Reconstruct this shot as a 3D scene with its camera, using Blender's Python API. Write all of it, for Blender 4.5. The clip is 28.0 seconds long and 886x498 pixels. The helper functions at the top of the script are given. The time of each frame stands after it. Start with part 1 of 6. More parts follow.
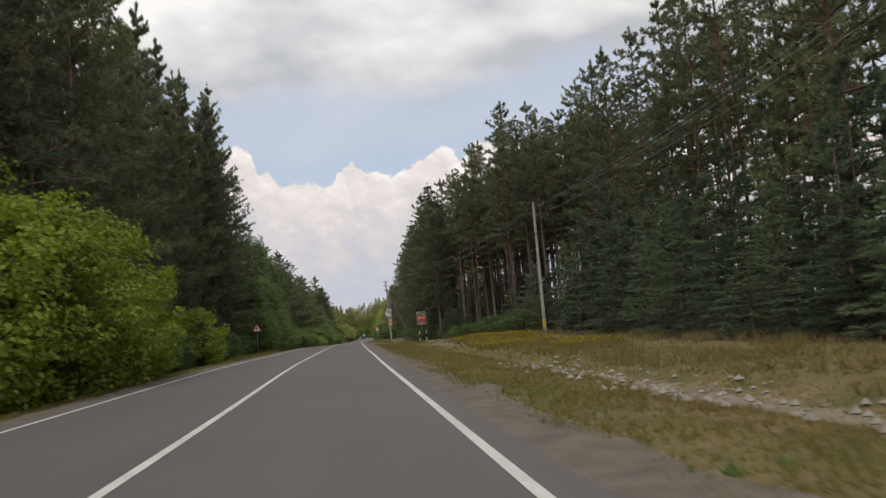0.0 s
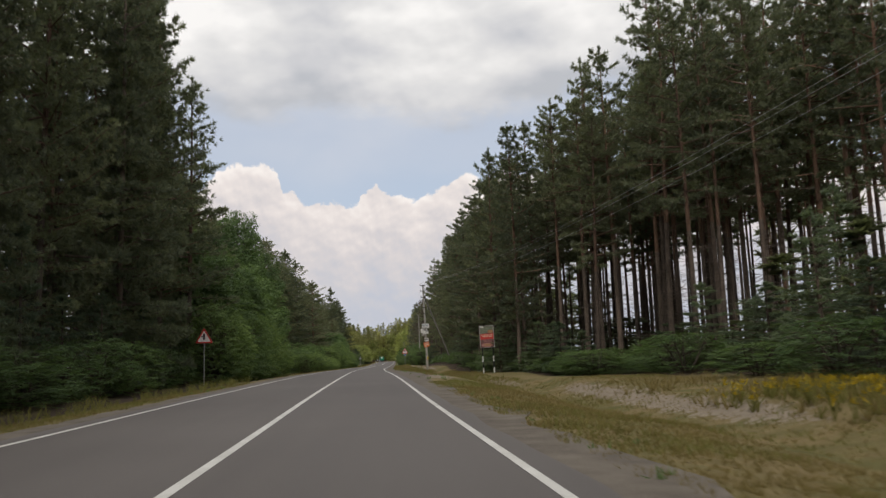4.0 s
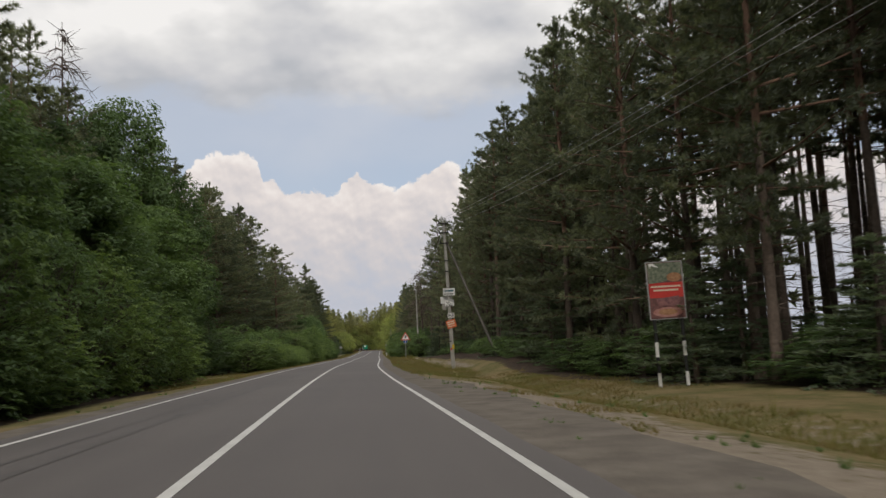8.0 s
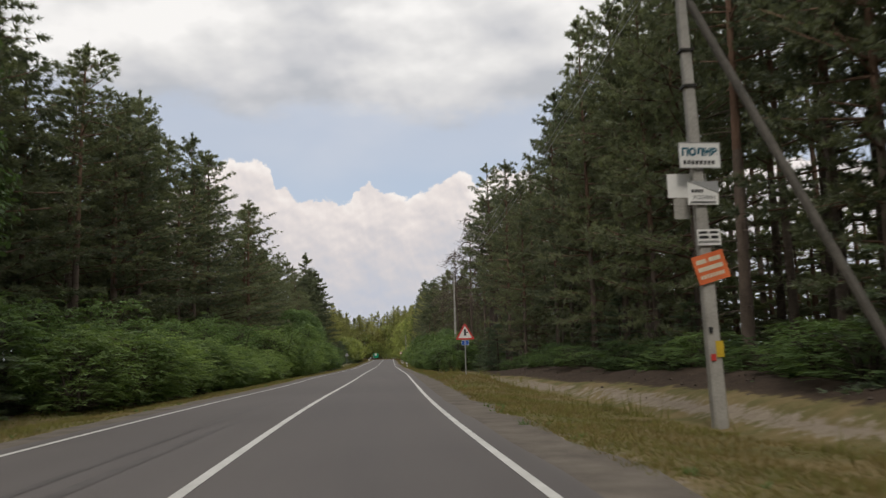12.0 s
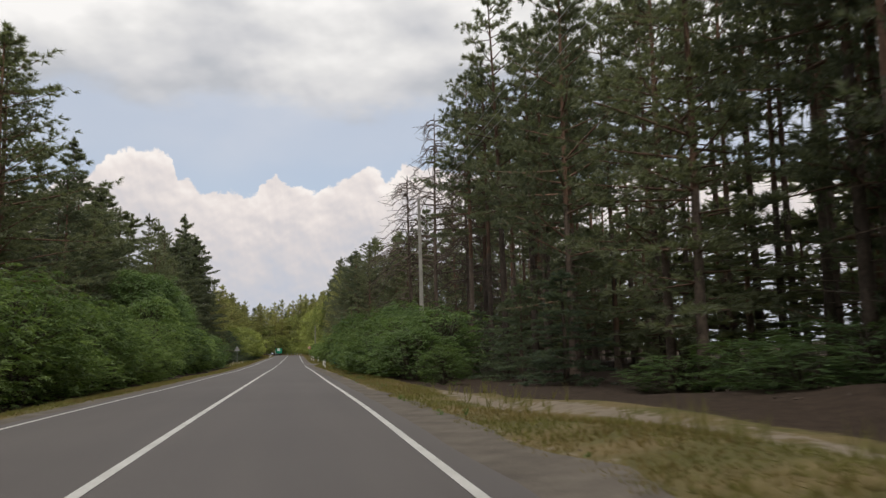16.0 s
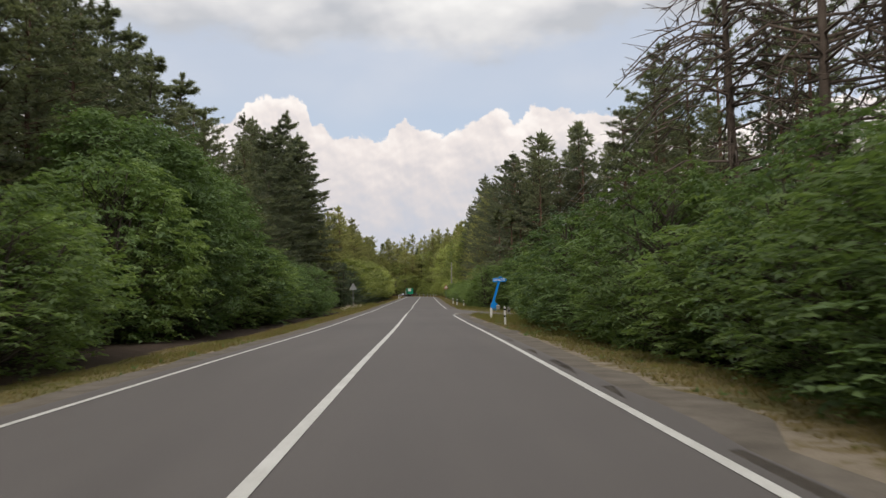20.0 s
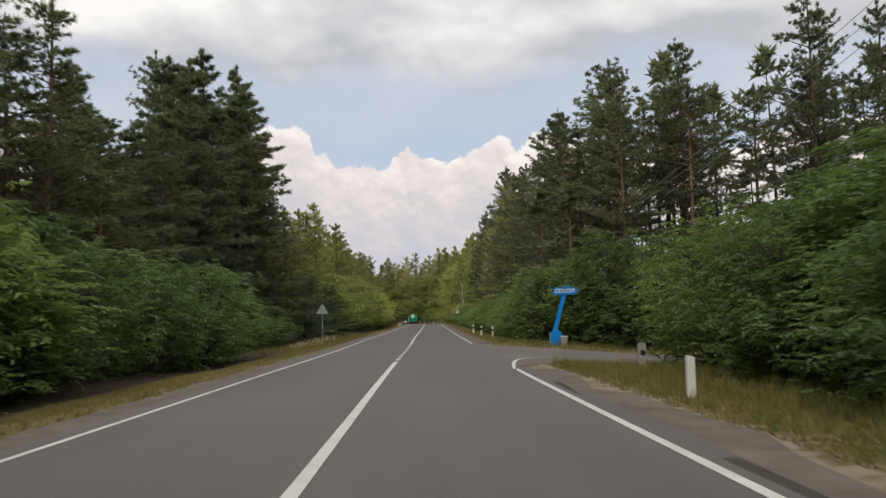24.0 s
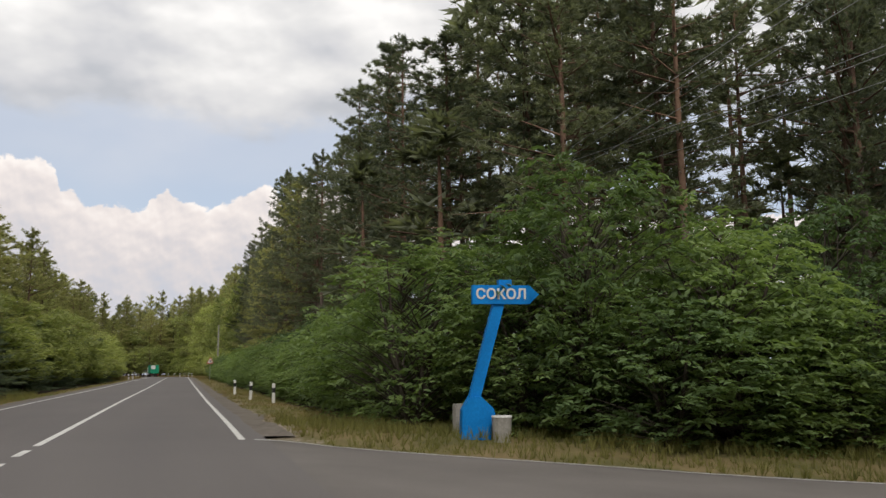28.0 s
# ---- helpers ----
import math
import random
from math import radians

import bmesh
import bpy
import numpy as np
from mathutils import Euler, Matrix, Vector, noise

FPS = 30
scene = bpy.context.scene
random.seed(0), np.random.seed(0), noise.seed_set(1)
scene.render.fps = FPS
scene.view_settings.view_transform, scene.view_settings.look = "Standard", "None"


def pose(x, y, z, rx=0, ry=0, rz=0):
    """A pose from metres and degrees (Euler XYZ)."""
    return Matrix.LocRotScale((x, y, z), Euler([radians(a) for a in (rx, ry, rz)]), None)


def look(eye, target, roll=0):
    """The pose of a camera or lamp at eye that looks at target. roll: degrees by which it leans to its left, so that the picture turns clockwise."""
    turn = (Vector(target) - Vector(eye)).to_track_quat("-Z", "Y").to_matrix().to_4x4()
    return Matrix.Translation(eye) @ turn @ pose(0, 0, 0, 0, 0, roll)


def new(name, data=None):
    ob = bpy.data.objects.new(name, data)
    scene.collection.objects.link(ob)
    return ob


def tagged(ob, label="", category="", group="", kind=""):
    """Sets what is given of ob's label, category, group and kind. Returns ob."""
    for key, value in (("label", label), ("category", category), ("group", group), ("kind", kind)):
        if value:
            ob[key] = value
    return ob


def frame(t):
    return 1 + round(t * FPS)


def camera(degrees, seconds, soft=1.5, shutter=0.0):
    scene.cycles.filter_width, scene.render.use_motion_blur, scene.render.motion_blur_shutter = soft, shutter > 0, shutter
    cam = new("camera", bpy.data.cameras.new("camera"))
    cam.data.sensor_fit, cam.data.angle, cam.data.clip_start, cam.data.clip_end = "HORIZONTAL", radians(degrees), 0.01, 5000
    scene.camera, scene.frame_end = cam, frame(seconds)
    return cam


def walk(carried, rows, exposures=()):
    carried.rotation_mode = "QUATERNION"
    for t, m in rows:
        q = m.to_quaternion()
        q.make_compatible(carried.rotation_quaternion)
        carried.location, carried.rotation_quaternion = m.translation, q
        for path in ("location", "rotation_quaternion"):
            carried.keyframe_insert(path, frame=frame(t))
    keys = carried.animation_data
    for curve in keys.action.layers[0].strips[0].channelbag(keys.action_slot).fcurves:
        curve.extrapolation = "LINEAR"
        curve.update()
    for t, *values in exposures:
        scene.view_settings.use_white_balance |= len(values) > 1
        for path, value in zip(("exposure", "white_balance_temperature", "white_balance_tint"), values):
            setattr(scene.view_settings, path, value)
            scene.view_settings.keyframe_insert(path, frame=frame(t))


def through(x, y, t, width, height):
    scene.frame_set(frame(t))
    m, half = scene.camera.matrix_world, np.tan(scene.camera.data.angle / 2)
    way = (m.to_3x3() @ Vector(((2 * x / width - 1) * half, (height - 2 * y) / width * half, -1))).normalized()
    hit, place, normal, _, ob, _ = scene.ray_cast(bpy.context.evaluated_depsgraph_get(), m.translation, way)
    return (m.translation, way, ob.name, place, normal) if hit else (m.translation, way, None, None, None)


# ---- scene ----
cam = camera(57.5, 28.0, soft=1.4, shutter=0.3)
METRES, EYE, TILT, LEAN, TURN = 278.0, 1.147, 0.58, 0.0, -5.7
ROWS = [
    (0.0, 0.00004, 0.00038, -0.00018, 0.40, 5.22, 4.91),
    (0.5, -0.00255, 0.01920, -0.00028, -0.70, 5.22, 4.37),
    (1.0, -0.00514, 0.03800, -0.00037, -1.36, 5.67, 4.07),
    (1.5, -0.00772, 0.05679, -0.00044, -1.48, 6.24, 3.64),
    (2.0, -0.01027, 0.07554, -0.00048, -1.33, 6.83, 3.19),
    (2.5, -0.01280, 0.09426, -0.00050, -0.67, 7.31, 2.86),
    (3.0, -0.01529, 0.11296, -0.00052, 0.30, 7.51, 2.48),
    (3.5, -0.01773, 0.13165, -0.00054, 1.22, 7.55, 2.07),
    (4.0, -0.02012, 0.15040, -0.00060, 1.54, 7.12, 1.96),
    (4.5, -0.02246, 0.16924, -0.00068, 1.35, 6.75, 2.09),
    (6.5, -0.03172, 0.24526, -0.00108, 0.93, 6.26, 2.19),
    (7.0, -0.03406, 0.26483, -0.00118, 0.79, 6.27, 2.25),
    (7.5, -0.03647, 0.28526, -0.00129, 0.60, 6.26, 2.30),
    (8.0, -0.03893, 0.30632, -0.00141, 0.25, 6.24, 2.30),
    (8.5, -0.04134, 0.32691, -0.00157, -0.05, 6.31, 2.24),
    (9.0, -0.04370, 0.34700, -0.00178, -0.35, 6.23, 2.13),
    (9.5, -0.04603, 0.36673, -0.00202, -0.55, 6.19, 2.27),
    (10.0, -0.04830, 0.38595, -0.00230, -0.35, 6.23, 2.42),
    (10.5, -0.05050, 0.40483, -0.00259, 0.12, 6.32, 2.44),
    (11.0, -0.05262, 0.42363, -0.00288, 0.32, 6.64, 2.16),
    (11.5, -0.05468, 0.44280, -0.00316, 0.64, 7.05, 1.87),
    (12.0, -0.05667, 0.46253, -0.00341, 0.92, 6.97, 1.37),
    (12.5, -0.05856, 0.48284, -0.00365, 1.30, 6.90, 0.90),
    (14.5, -0.06558, 0.56370, -0.00465, 0.18, 6.10, 0.52),
    (15.0, -0.06732, 0.58377, -0.00492, -2.53, 6.38, 0.71),
    (15.5, -0.06895, 0.60343, -0.00521, -5.62, 6.63, 1.18),
    (16.0, -0.07066, 0.62330, -0.00542, -5.67, 6.53, 1.28),
    (16.5, -0.07246, 0.64306, -0.00561, -2.70, 5.44, 1.10),
    (17.0, -0.07435, 0.66255, -0.00579, 1.35, 4.05, 1.25),
    (17.5, -0.07631, 0.68169, -0.00599, 3.87, 3.37, 1.34),
    (18.0, -0.07831, 0.70056, -0.00621, 4.38, 2.95, 1.32),
    (18.5, -0.08028, 0.71906, -0.00646, 4.30, 2.93, 1.24),
    (19.0, -0.08218, 0.73730, -0.00670, 4.09, 2.81, 1.06),
    (19.5, -0.08395, 0.75491, -0.00694, 3.71, 2.65, 0.81),
    (20.0, -0.08557, 0.77165, -0.00715, 3.38, 2.62, 0.63),
    (20.5, -0.08706, 0.78769, -0.00735, 3.17, 2.57, 0.79),
    (22.5, -0.09256, 0.85027, -0.00823, 3.53, 3.82, 1.09),
    (23.0, -0.09383, 0.86449, -0.00849, 3.88, 4.11, 1.44),
    (23.5, -0.09505, 0.87822, -0.00877, 4.04, 4.36, 1.52),
    (24.0, -0.09629, 0.89266, -0.00904, 3.72, 4.56, 1.44),
    (24.5, -0.09757, 0.90799, -0.00928, 3.02, 4.83, 1.51),
    (25.0, -0.09883, 0.92384, -0.00949, 1.74, 4.95, 1.66),
    (25.5, -0.09992, 0.93950, -0.00966, -0.07, 4.97, 1.60),
    (26.0, -0.10072, 0.95400, -0.00980, -2.33, 4.96, 1.42),
    (26.5, -0.10116, 0.96674, -0.00994, -4.86, 5.05, 1.16),
    (27.0, -0.10121, 0.97765, -0.01007, -7.61, 5.49, 0.96),
    (27.5, -0.10093, 0.98686, -0.01019, -10.29, 6.50, 0.70),
    (28.0, -0.10050, 0.99533, -0.01028, -13.14, 8.06, 0.58),
]
walk(cam, [(t, pose(0, 0, EYE, TILT, LEAN, TURN) @ pose(METRES * x, METRES * y, METRES * z, 90 + pitch, roll, yaw)) for t, x, y, z, yaw, pitch, roll in ROWS],
     exposures=[(0.0, 0.07), (3.0, 0.07), (4.0, 0.04), (7.0, 0.10), (8.0, -0.06), (9.0, 0.02), (11.0, 0.07), (12.0, 0.02), (15.0, 0.0), (16.0, 0.04), (17.0, 0.14), (20.0, 0.14), (23.0, 0.06), (25.0, 0.12), (27.0, 0.18), (28.0, 0.14)])

# ---- world and sun ----
SUN_AZ, SUN_EL = 190.0, 47.0          # degrees clockwise from +y, above the horizon


class Nodes:
    """Short notation for node trees."""

    def __init__(self, tree):
        self.t = tree

    def n(self, kind, **kw):
        nd = self.t.nodes.new(kind)
        for k, v in kw.items():
            if k == "op":
                nd.operation = v
            elif k == "blend":
                nd.blend_type = v
            elif k == "dtype":
                nd.data_type = v
        return nd

    def put(self, sock, v):
        if hasattr(v, "is_linked"):
            self.t.links.new(v, sock)
        else:
            sock.default_value = v

    def math(self, op, a, b=0.0, c=0.0, clamp=False):
        nd = self.n("ShaderNodeMath", op=op)
        nd.use_clamp = clamp
        for s, v in zip(nd.inputs, (a, b, c)):
            self.put(s, v)
        return nd.outputs[0]

    def noise(self, vec, scale, detail=4.0, rough=0.55, dims="3D"):
        nd = self.n("ShaderNodeTexNoise")
        nd.noise_dimensions = dims
        self.put(nd.inputs["Vector"], vec)
        nd.inputs["Scale"].default_value = scale
        nd.inputs["Detail"].default_value = detail
        nd.inputs["Roughness"].default_value = rough
        return nd.outputs["Fac"]

    def ramp(self, fac, stops, interp="LINEAR"):
        nd = self.n("ShaderNodeValToRGB")
        nd.color_ramp.interpolation = interp
        els = nd.color_ramp.elements
        while len(els) < len(stops):
            els.new(0.5)
        for e, (p, c) in zip(els, stops):
            e.position = p
            e.color = (c, c, c, 1) if isinstance(c, (int, float)) else (*c, 1)
        self.put(nd.inputs[0], fac)
        return nd.outputs["Color"]

    def mix(self, fac, a, b, blend="MIX"):
        nd = self.n("ShaderNodeMix", dtype="RGBA")
        nd.blend_type = blend
        for s, v in zip((nd.inputs[0], nd.inputs[6], nd.inputs[7]), (fac, a, b)):
            if isinstance(v, tuple) and len(v) == 3:
                v = (*v, 1)
            self.put(s, v)
        return nd.outputs[2]

    def smooth(self, v, lo, hi, a=0.0, b=1.0):
        nd = self.n("ShaderNodeMapRange")
        nd.interpolation_type = "SMOOTHSTEP"
        for s, x in zip(nd.inputs, (v, lo, hi, a, b)):
            self.put(s, x)
        return nd.outputs[0]


def make_world():
    w = bpy.data.worlds.new("sky")
    scene.world = w
    w.use_nodes = True
    t = w.node_tree
    t.nodes.clear()
    N = Nodes(t)
    out = N.n("ShaderNodeOutputWorld")
    bg = N.n("ShaderNodeBackground")
    t.links.new(bg.outputs[0], out.inputs[0])
    sky = N.n("ShaderNodeTexSky")
    sky.sky_type = "NISHITA"
    sky.sun_disc = False
    sky.sun_elevation, sky.sun_rotation = radians(SUN_EL), radians(SUN_AZ)
    sky.dust_density = 2.5
    blue = N.mix(1.0, sky.outputs[0], (SKY_GAIN, SKY_GAIN, SKY_GAIN), "MULTIPLY")
    tc = N.n("ShaderNodeTexCoord").outputs["Generated"]
    sep = N.n("ShaderNodeSeparateXYZ")
    t.links.new(tc, sep.inputs[0])
    x, y, z = sep.outputs
    az = N.math("MULTIPLY", N.math("ARCTAN2", x, y), 57.2958)
    el = N.math("MULTIPLY", N.math("ARCSINE", z), 57.2958)
    # thin veil, and a broken deck of grey-bottomed cumulus above about 17 degrees
    comb = N.n("ShaderNodeCombineXYZ")
    N.put(comb.inputs[0], N.math("DIVIDE", az, 15.0))
    N.put(comb.inputs[1], N.math("DIVIDE", el, 8.5))
    comb.inputs[2].default_value = 6.3
    flat = comb.outputs[0]
    veil = N.math("MULTIPLY", N.smooth(N.noise(flat, 0.9, 4.0, 0.5), 0.34, 0.66, 0.70, 0.98), N.smooth(el, 10.5, 15.0, 0.58, 1.0))
    base = N.mix(veil, blue, VEIL)
    edge = N.math("MULTIPLY_ADD", N.math("SUBTRACT", N.noise(flat, 1.4, 7.0, 0.55), 0.5), 9.0, el)
    mask = N.smooth(edge, 16.6, 18.6)
    up = N.n("ShaderNodeVectorMath")
    up.operation = "ADD"
    N.put(up.inputs[0], flat)
    up.inputs[1].default_value = (0.02, 0.07, 0.0)
    billow = N.math("SUBTRACT", N.noise(flat, 2.2, 4.0, 0.42), N.noise(up.outputs[0], 2.2, 4.0, 0.42))
    tone = N.math("ADD", N.math("MULTIPLY_ADD", billow, 0.75, N.noise(flat, 1.7, 4.0, 0.45)), N.smooth(el, 17.6, 20.8, -0.15, 0.14))
    deck_c = N.ramp(tone, [(0.36, DECK_DARK), (0.49, DECK_MID), (0.64, DECK_LIT), (0.80, DECK_TOP)])
    with_deck = N.mix(mask, base, deck_c)
    # cumulus bank standing ahead on the horizon
    azn = N.math("MULTIPLY_ADD", az, 1 / 80.0, 0.5, clamp=True)
    prof = N.math("MULTIPLY", N.ramp(azn, BANK, "EASE"), 25.0)
    dvec = N.n("ShaderNodeCombineXYZ")
    N.put(dvec.inputs[0], N.math("MULTIPLY", az, 0.1))
    N.put(dvec.inputs[1], N.math("MULTIPLY", el, 0.1))
    puff = dvec.outputs[0]
    lumps = N.math("MULTIPLY", N.math("SUBTRACT", N.noise(puff, 6.0, 3.0, 0.5), 0.5), 1.3)
    knobs = N.math("MULTIPLY", N.math("SUBTRACT", N.noise(puff, 17.0, 5.0, 0.55), 0.5), 1.1)
    top = N.math("ADD", prof, N.math("ADD", lumps, knobs))
    depth = N.math("SUBTRACT", top, el)
    bmask = N.smooth(depth, -0.06, 0.20)
    # billows: brighter where the cloud turns its face upwards, towards the sun
    lift = N.n("ShaderNodeVectorMath")
    lift.operation = "ADD"
    N.put(lift.inputs[0], puff)
    lift.inputs[1].default_value = (0.012, 0.030, 0.0)
    relief = N.math("SUBTRACT", N.noise(puff, 5.0, 4.0, 0.42), N.noise(lift.outputs[0], 5.0, 4.0, 0.42))
    glow = N.math("ADD", N.math("MULTIPLY", depth, 0.85), N.math("MULTIPLY", N.math("SUBTRACT", N.noise(puff, 3.2, 4.0, 0.5), 0.5), 5.5))
    glow = N.math("SUBTRACT", glow, N.math("MULTIPLY", relief, 12.0))
    bank_c = N.ramp(N.math("MULTIPLY_ADD", glow, 0.1, 0.12, clamp=True),
                    [(0.0, (0.92, 0.86, 0.82)), (0.2, (0.80, 0.735, 0.71)), (0.42, (0.67, 0.63, 0.635)), (0.62, (0.59, 0.58, 0.615)), (0.85, (0.53, 0.55, 0.62))])
    col = N.mix(bmask, with_deck, bank_c)
    t.links.new(col, bg.inputs["Color"])
    bg.inputs["Strength"].default_value = SKY_POWER


SKY_GAIN = 0.13
SKY_POWER = 1.0
VEIL = (0.60, 0.63, 0.70)
DECK_DARK = (0.50, 0.515, 0.55)
DECK_MID = (0.62, 0.62, 0.64)
DECK_LIT = (0.755, 0.745, 0.74)
DECK_TOP = (0.93, 0.91, 0.89)
# cloud bank's top: (azimuth + 40) / 80 against elevation / 25
BANK = [(0.0, 0.40), (0.18, 0.50), (0.27, 0.42), (0.30, 0.42), (0.34, 0.475), (0.362, 0.53), (0.374, 0.55), (0.392, 0.560), (0.405, 0.538), (0.416, 0.48), (0.44, 0.438),
        (0.455, 0.443), (0.473, 0.437), (0.489, 0.47), (0.496, 0.492), (0.507, 0.464), (0.53, 0.458), (0.552, 0.472), (0.568, 0.50), (0.579, 0.52), (0.597, 0.485), (0.612, 0.528),
        (0.632, 0.51), (0.67, 0.50), (0.74, 0.42), (0.85, 0.5), (1.0, 0.40)]
make_world()
sun = new("sun", bpy.data.lights.new("sun", "SUN"))
sun.data.energy, sun.data.angle, sun.data.color = 1.3, radians(14), (1.0, 0.94, 0.84)
_a, _e = radians(SUN_AZ), radians(SUN_EL)
sun.matrix_world = look((60 * math.sin(_a), 60 * math.cos(_a), 80), (60 * math.sin(_a) - 10 * math.sin(_a) * math.cos(_e), 60 * math.cos(_a) - 10 * math.cos(_a) * math.cos(_e), 80 - 10 * math.sin(_e)))


# ---- materials ----
def material(name, build, rough=0.8, spec=0.3, metal=0.0):
    m = bpy.data.materials.new(name)
    m.use_nodes = True
    t = m.node_tree
    b = t.nodes["Principled BSDF"]
    b.inputs["Roughness"].default_value = rough
    b.inputs["Specular IOR Level"].default_value = spec
    b.inputs["Metallic"].default_value = metal
    N = Nodes(t)
    pos = N.n("ShaderNodeNewGeometry").outputs["Position"]
    build(N, b, pos)
    return m


def bump(N, b, height, strength=0.4, dist=0.02):
    nd = N.n("ShaderNodeBump")
    nd.inputs["Strength"].default_value = strength
    nd.inputs["Distance"].default_value = dist
    N.put(nd.inputs["Height"], height)
    N.put(b.inputs["Normal"], nd.outputs[0])


def two_tone(c0, c1, scale=3.0, fine=40.0, relief=0.3, random_shift=0.0, dist=0.01):
    def build(N, b, pos):
        big = N.noise(pos, scale, 4)
        small = N.noise(pos, fine, 3)
        f = N.math("ADD", N.math("MULTIPLY", big, 0.6), N.math("MULTIPLY", small, 0.4))
        if random_shift:
            r = N.n("ShaderNodeObjectInfo").outputs["Random"]
            f = N.math("MULTIPLY_ADD", N.math("SUBTRACT", r, 0.5), random_shift, f)
        N.put(b.inputs["Base Color"], N.ramp(f, [(0.32, c0), (0.68, c1)]))
        if relief:
            bump(N, b, small, relief, dist)
    return build


def leaf_material(name, dark, light, through=0.35, shift=0.5):
    """Foliage: colour varies from plant to plant and from leaf to leaf; some light passes through."""
    m = bpy.data.materials.new(name)
    m.use_nodes = True
    t = m.node_tree
    N = Nodes(t)
    b = t.nodes["Principled BSDF"]
    b.inputs["Roughness"].default_value = 0.55
    b.inputs["Specular IOR Level"].default_value = 0.25
    geo = N.n("ShaderNodeNewGeometry")
    r = N.n("ShaderNodeObjectInfo").outputs["Random"]
    f = N.math("ADD", N.math("MULTIPLY", geo.outputs["Random Per Island"], 0.32), N.math("MULTIPLY", N.noise(geo.outputs["Position"], 0.8, 3), 0.68))
    f = N.math("MULTIPLY_ADD", N.math("SUBTRACT", r, 0.5), shift, f)
    col = N.ramp(f, [(0.2, dark), (0.85, light)])
    N.put(b.inputs["Base Color"], col)
    tr = N.n("ShaderNodeBsdfTranslucent")
    N.put(tr.inputs[0], N.mix(1.0, col, (1.25, 1.3, 0.7), "MULTIPLY"))
    mx = N.n("ShaderNodeMixShader")
    mx.inputs[0].default_value = through
    t.links.new(b.outputs[0], mx.inputs[1])
    t.links.new(tr.outputs[0], mx.inputs[2])
    t.links.new(mx.outputs[0], t.nodes["Material Output"].inputs[0])
    return m


def build_asphalt(N, b, pos):
    mp = N.n("ShaderNodeMapping")
    mp.inputs["Scale"].default_value = (1.0, 0.06, 1.0)
    N.put(mp.inputs["Vector"], pos)
    streak = N.noise(mp.outputs[0], 1.1, 4, 0.55)
    patch = N.noise(pos, 0.12, 3)
    grain = N.noise(pos, 90.0, 2, 0.7)
    f = N.math("ADD", N.math("ADD", N.math("MULTIPLY", streak, 0.45), N.math("MULTIPLY", patch, 0.3)), N.math("MULTIPLY", grain, 0.25))
    N.put(b.inputs["Base Color"], N.ramp(f, [(0.30, (0.092, 0.082, 0.078)), (0.70, (0.152, 0.138, 0.131))]))
    N.put(b.inputs["Roughness"], N.math("MULTIPLY_ADD", streak, 0.2, 0.68))
    bump(N, b, grain, 0.25, 0.006)


def build_ground(N, b, pos):
    att = N.n("ShaderNodeAttribute")
    att.attribute_name = "cover"
    sep = N.n("ShaderNodeSeparateColor")
    N.put(sep.inputs[0], att.outputs["Color"])
    big = N.noise(pos, 0.55, 5, 0.6)
    mid = N.noise(pos, 3.0, 5, 0.65)
    fine = N.noise(pos, 26.0, 4, 0.7)
    f = N.math("ADD", N.math("MULTIPLY", mid, 0.55), N.math("MULTIPLY", fine, 0.45))
    grass = N.mix(N.smooth(big, 0.38, 0.62), N.ramp(f, [(0.3, (0.085, 0.083, 0.033)), (0.7, (0.185, 0.164, 0.070))]),
                  N.ramp(f, [(0.3, (0.145, 0.110, 0.053)), (0.7, (0.270, 0.209, 0.108))]))
    sand = N.ramp(f, [(0.3, (0.175, 0.143, 0.107)), (0.7, (0.345, 0.290, 0.228))])
    # brown soil, its tones lowered further to paint in the forest's deep shade
    shade_soil = N.ramp(f, [(0.3, (0.032, 0.024, 0.019)), (0.7, (0.090, 0.065, 0.049))])
    edge = N.math("MULTIPLY", N.math("SUBTRACT", mid, 0.5), 1.6)
    ms = N.smooth(N.math("ADD", sep.outputs[0], edge), 0.35, 0.65)
    mo = N.smooth(N.math("ADD", sep.outputs[2], edge), 0.35, 0.65)
    N.put(b.inputs["Base Color"], N.mix(ms, N.mix(mo, grass, shade_soil), sand))
    bump(N, b, f, 0.7, 0.06)


M_ASPHALT = material("asphalt", build_asphalt, 0.75, 0.35)
M_ASPHALT_DUSTY = material("dusty_asphalt", two_tone((0.103, 0.092, 0.085), (0.185, 0.168, 0.154), 0.35, 60.0, 0.25, 0, 0.006), 0.85, 0.25)
M_GROUND = material("ground_cover", build_ground, 0.95, 0.1)
M_SHOULDER = material("shoulder_gravel", two_tone((0.105, 0.091, 0.077), (0.215, 0.188, 0.158), 1.6, 45.0, 0.5, 0, 0.008), 0.95, 0.1)
M_PAINT = material("road_paint", two_tone((0.50, 0.49, 0.46), (0.72, 0.71, 0.68), 1.5, 30.0, 0.1), 0.6, 0.3)
M_BARK = material("pine_bark", two_tone((0.080, 0.064, 0.054), (0.195, 0.150, 0.122), 1.0, 9.0, 0.9, 0.3, 0.05), 0.95, 0.1)
M_BARK_RED = material("pine_bark_red", two_tone((0.092, 0.060, 0.046), (0.225, 0.140, 0.098), 1.0, 9.0, 0.7, 0.3, 0.03), 0.9, 0.1)
M_TWIG = material("twig_bark", two_tone((0.05, 0.042, 0.034), (0.13, 0.11, 0.09), 2.0, 20.0, 0.4), 0.95, 0.1)
M_DEADWOOD = material("dead_wood", two_tone((0.075, 0.058, 0.048), (0.185, 0.145, 0.118), 2.0, 20.0, 0.5), 0.9, 0.1)
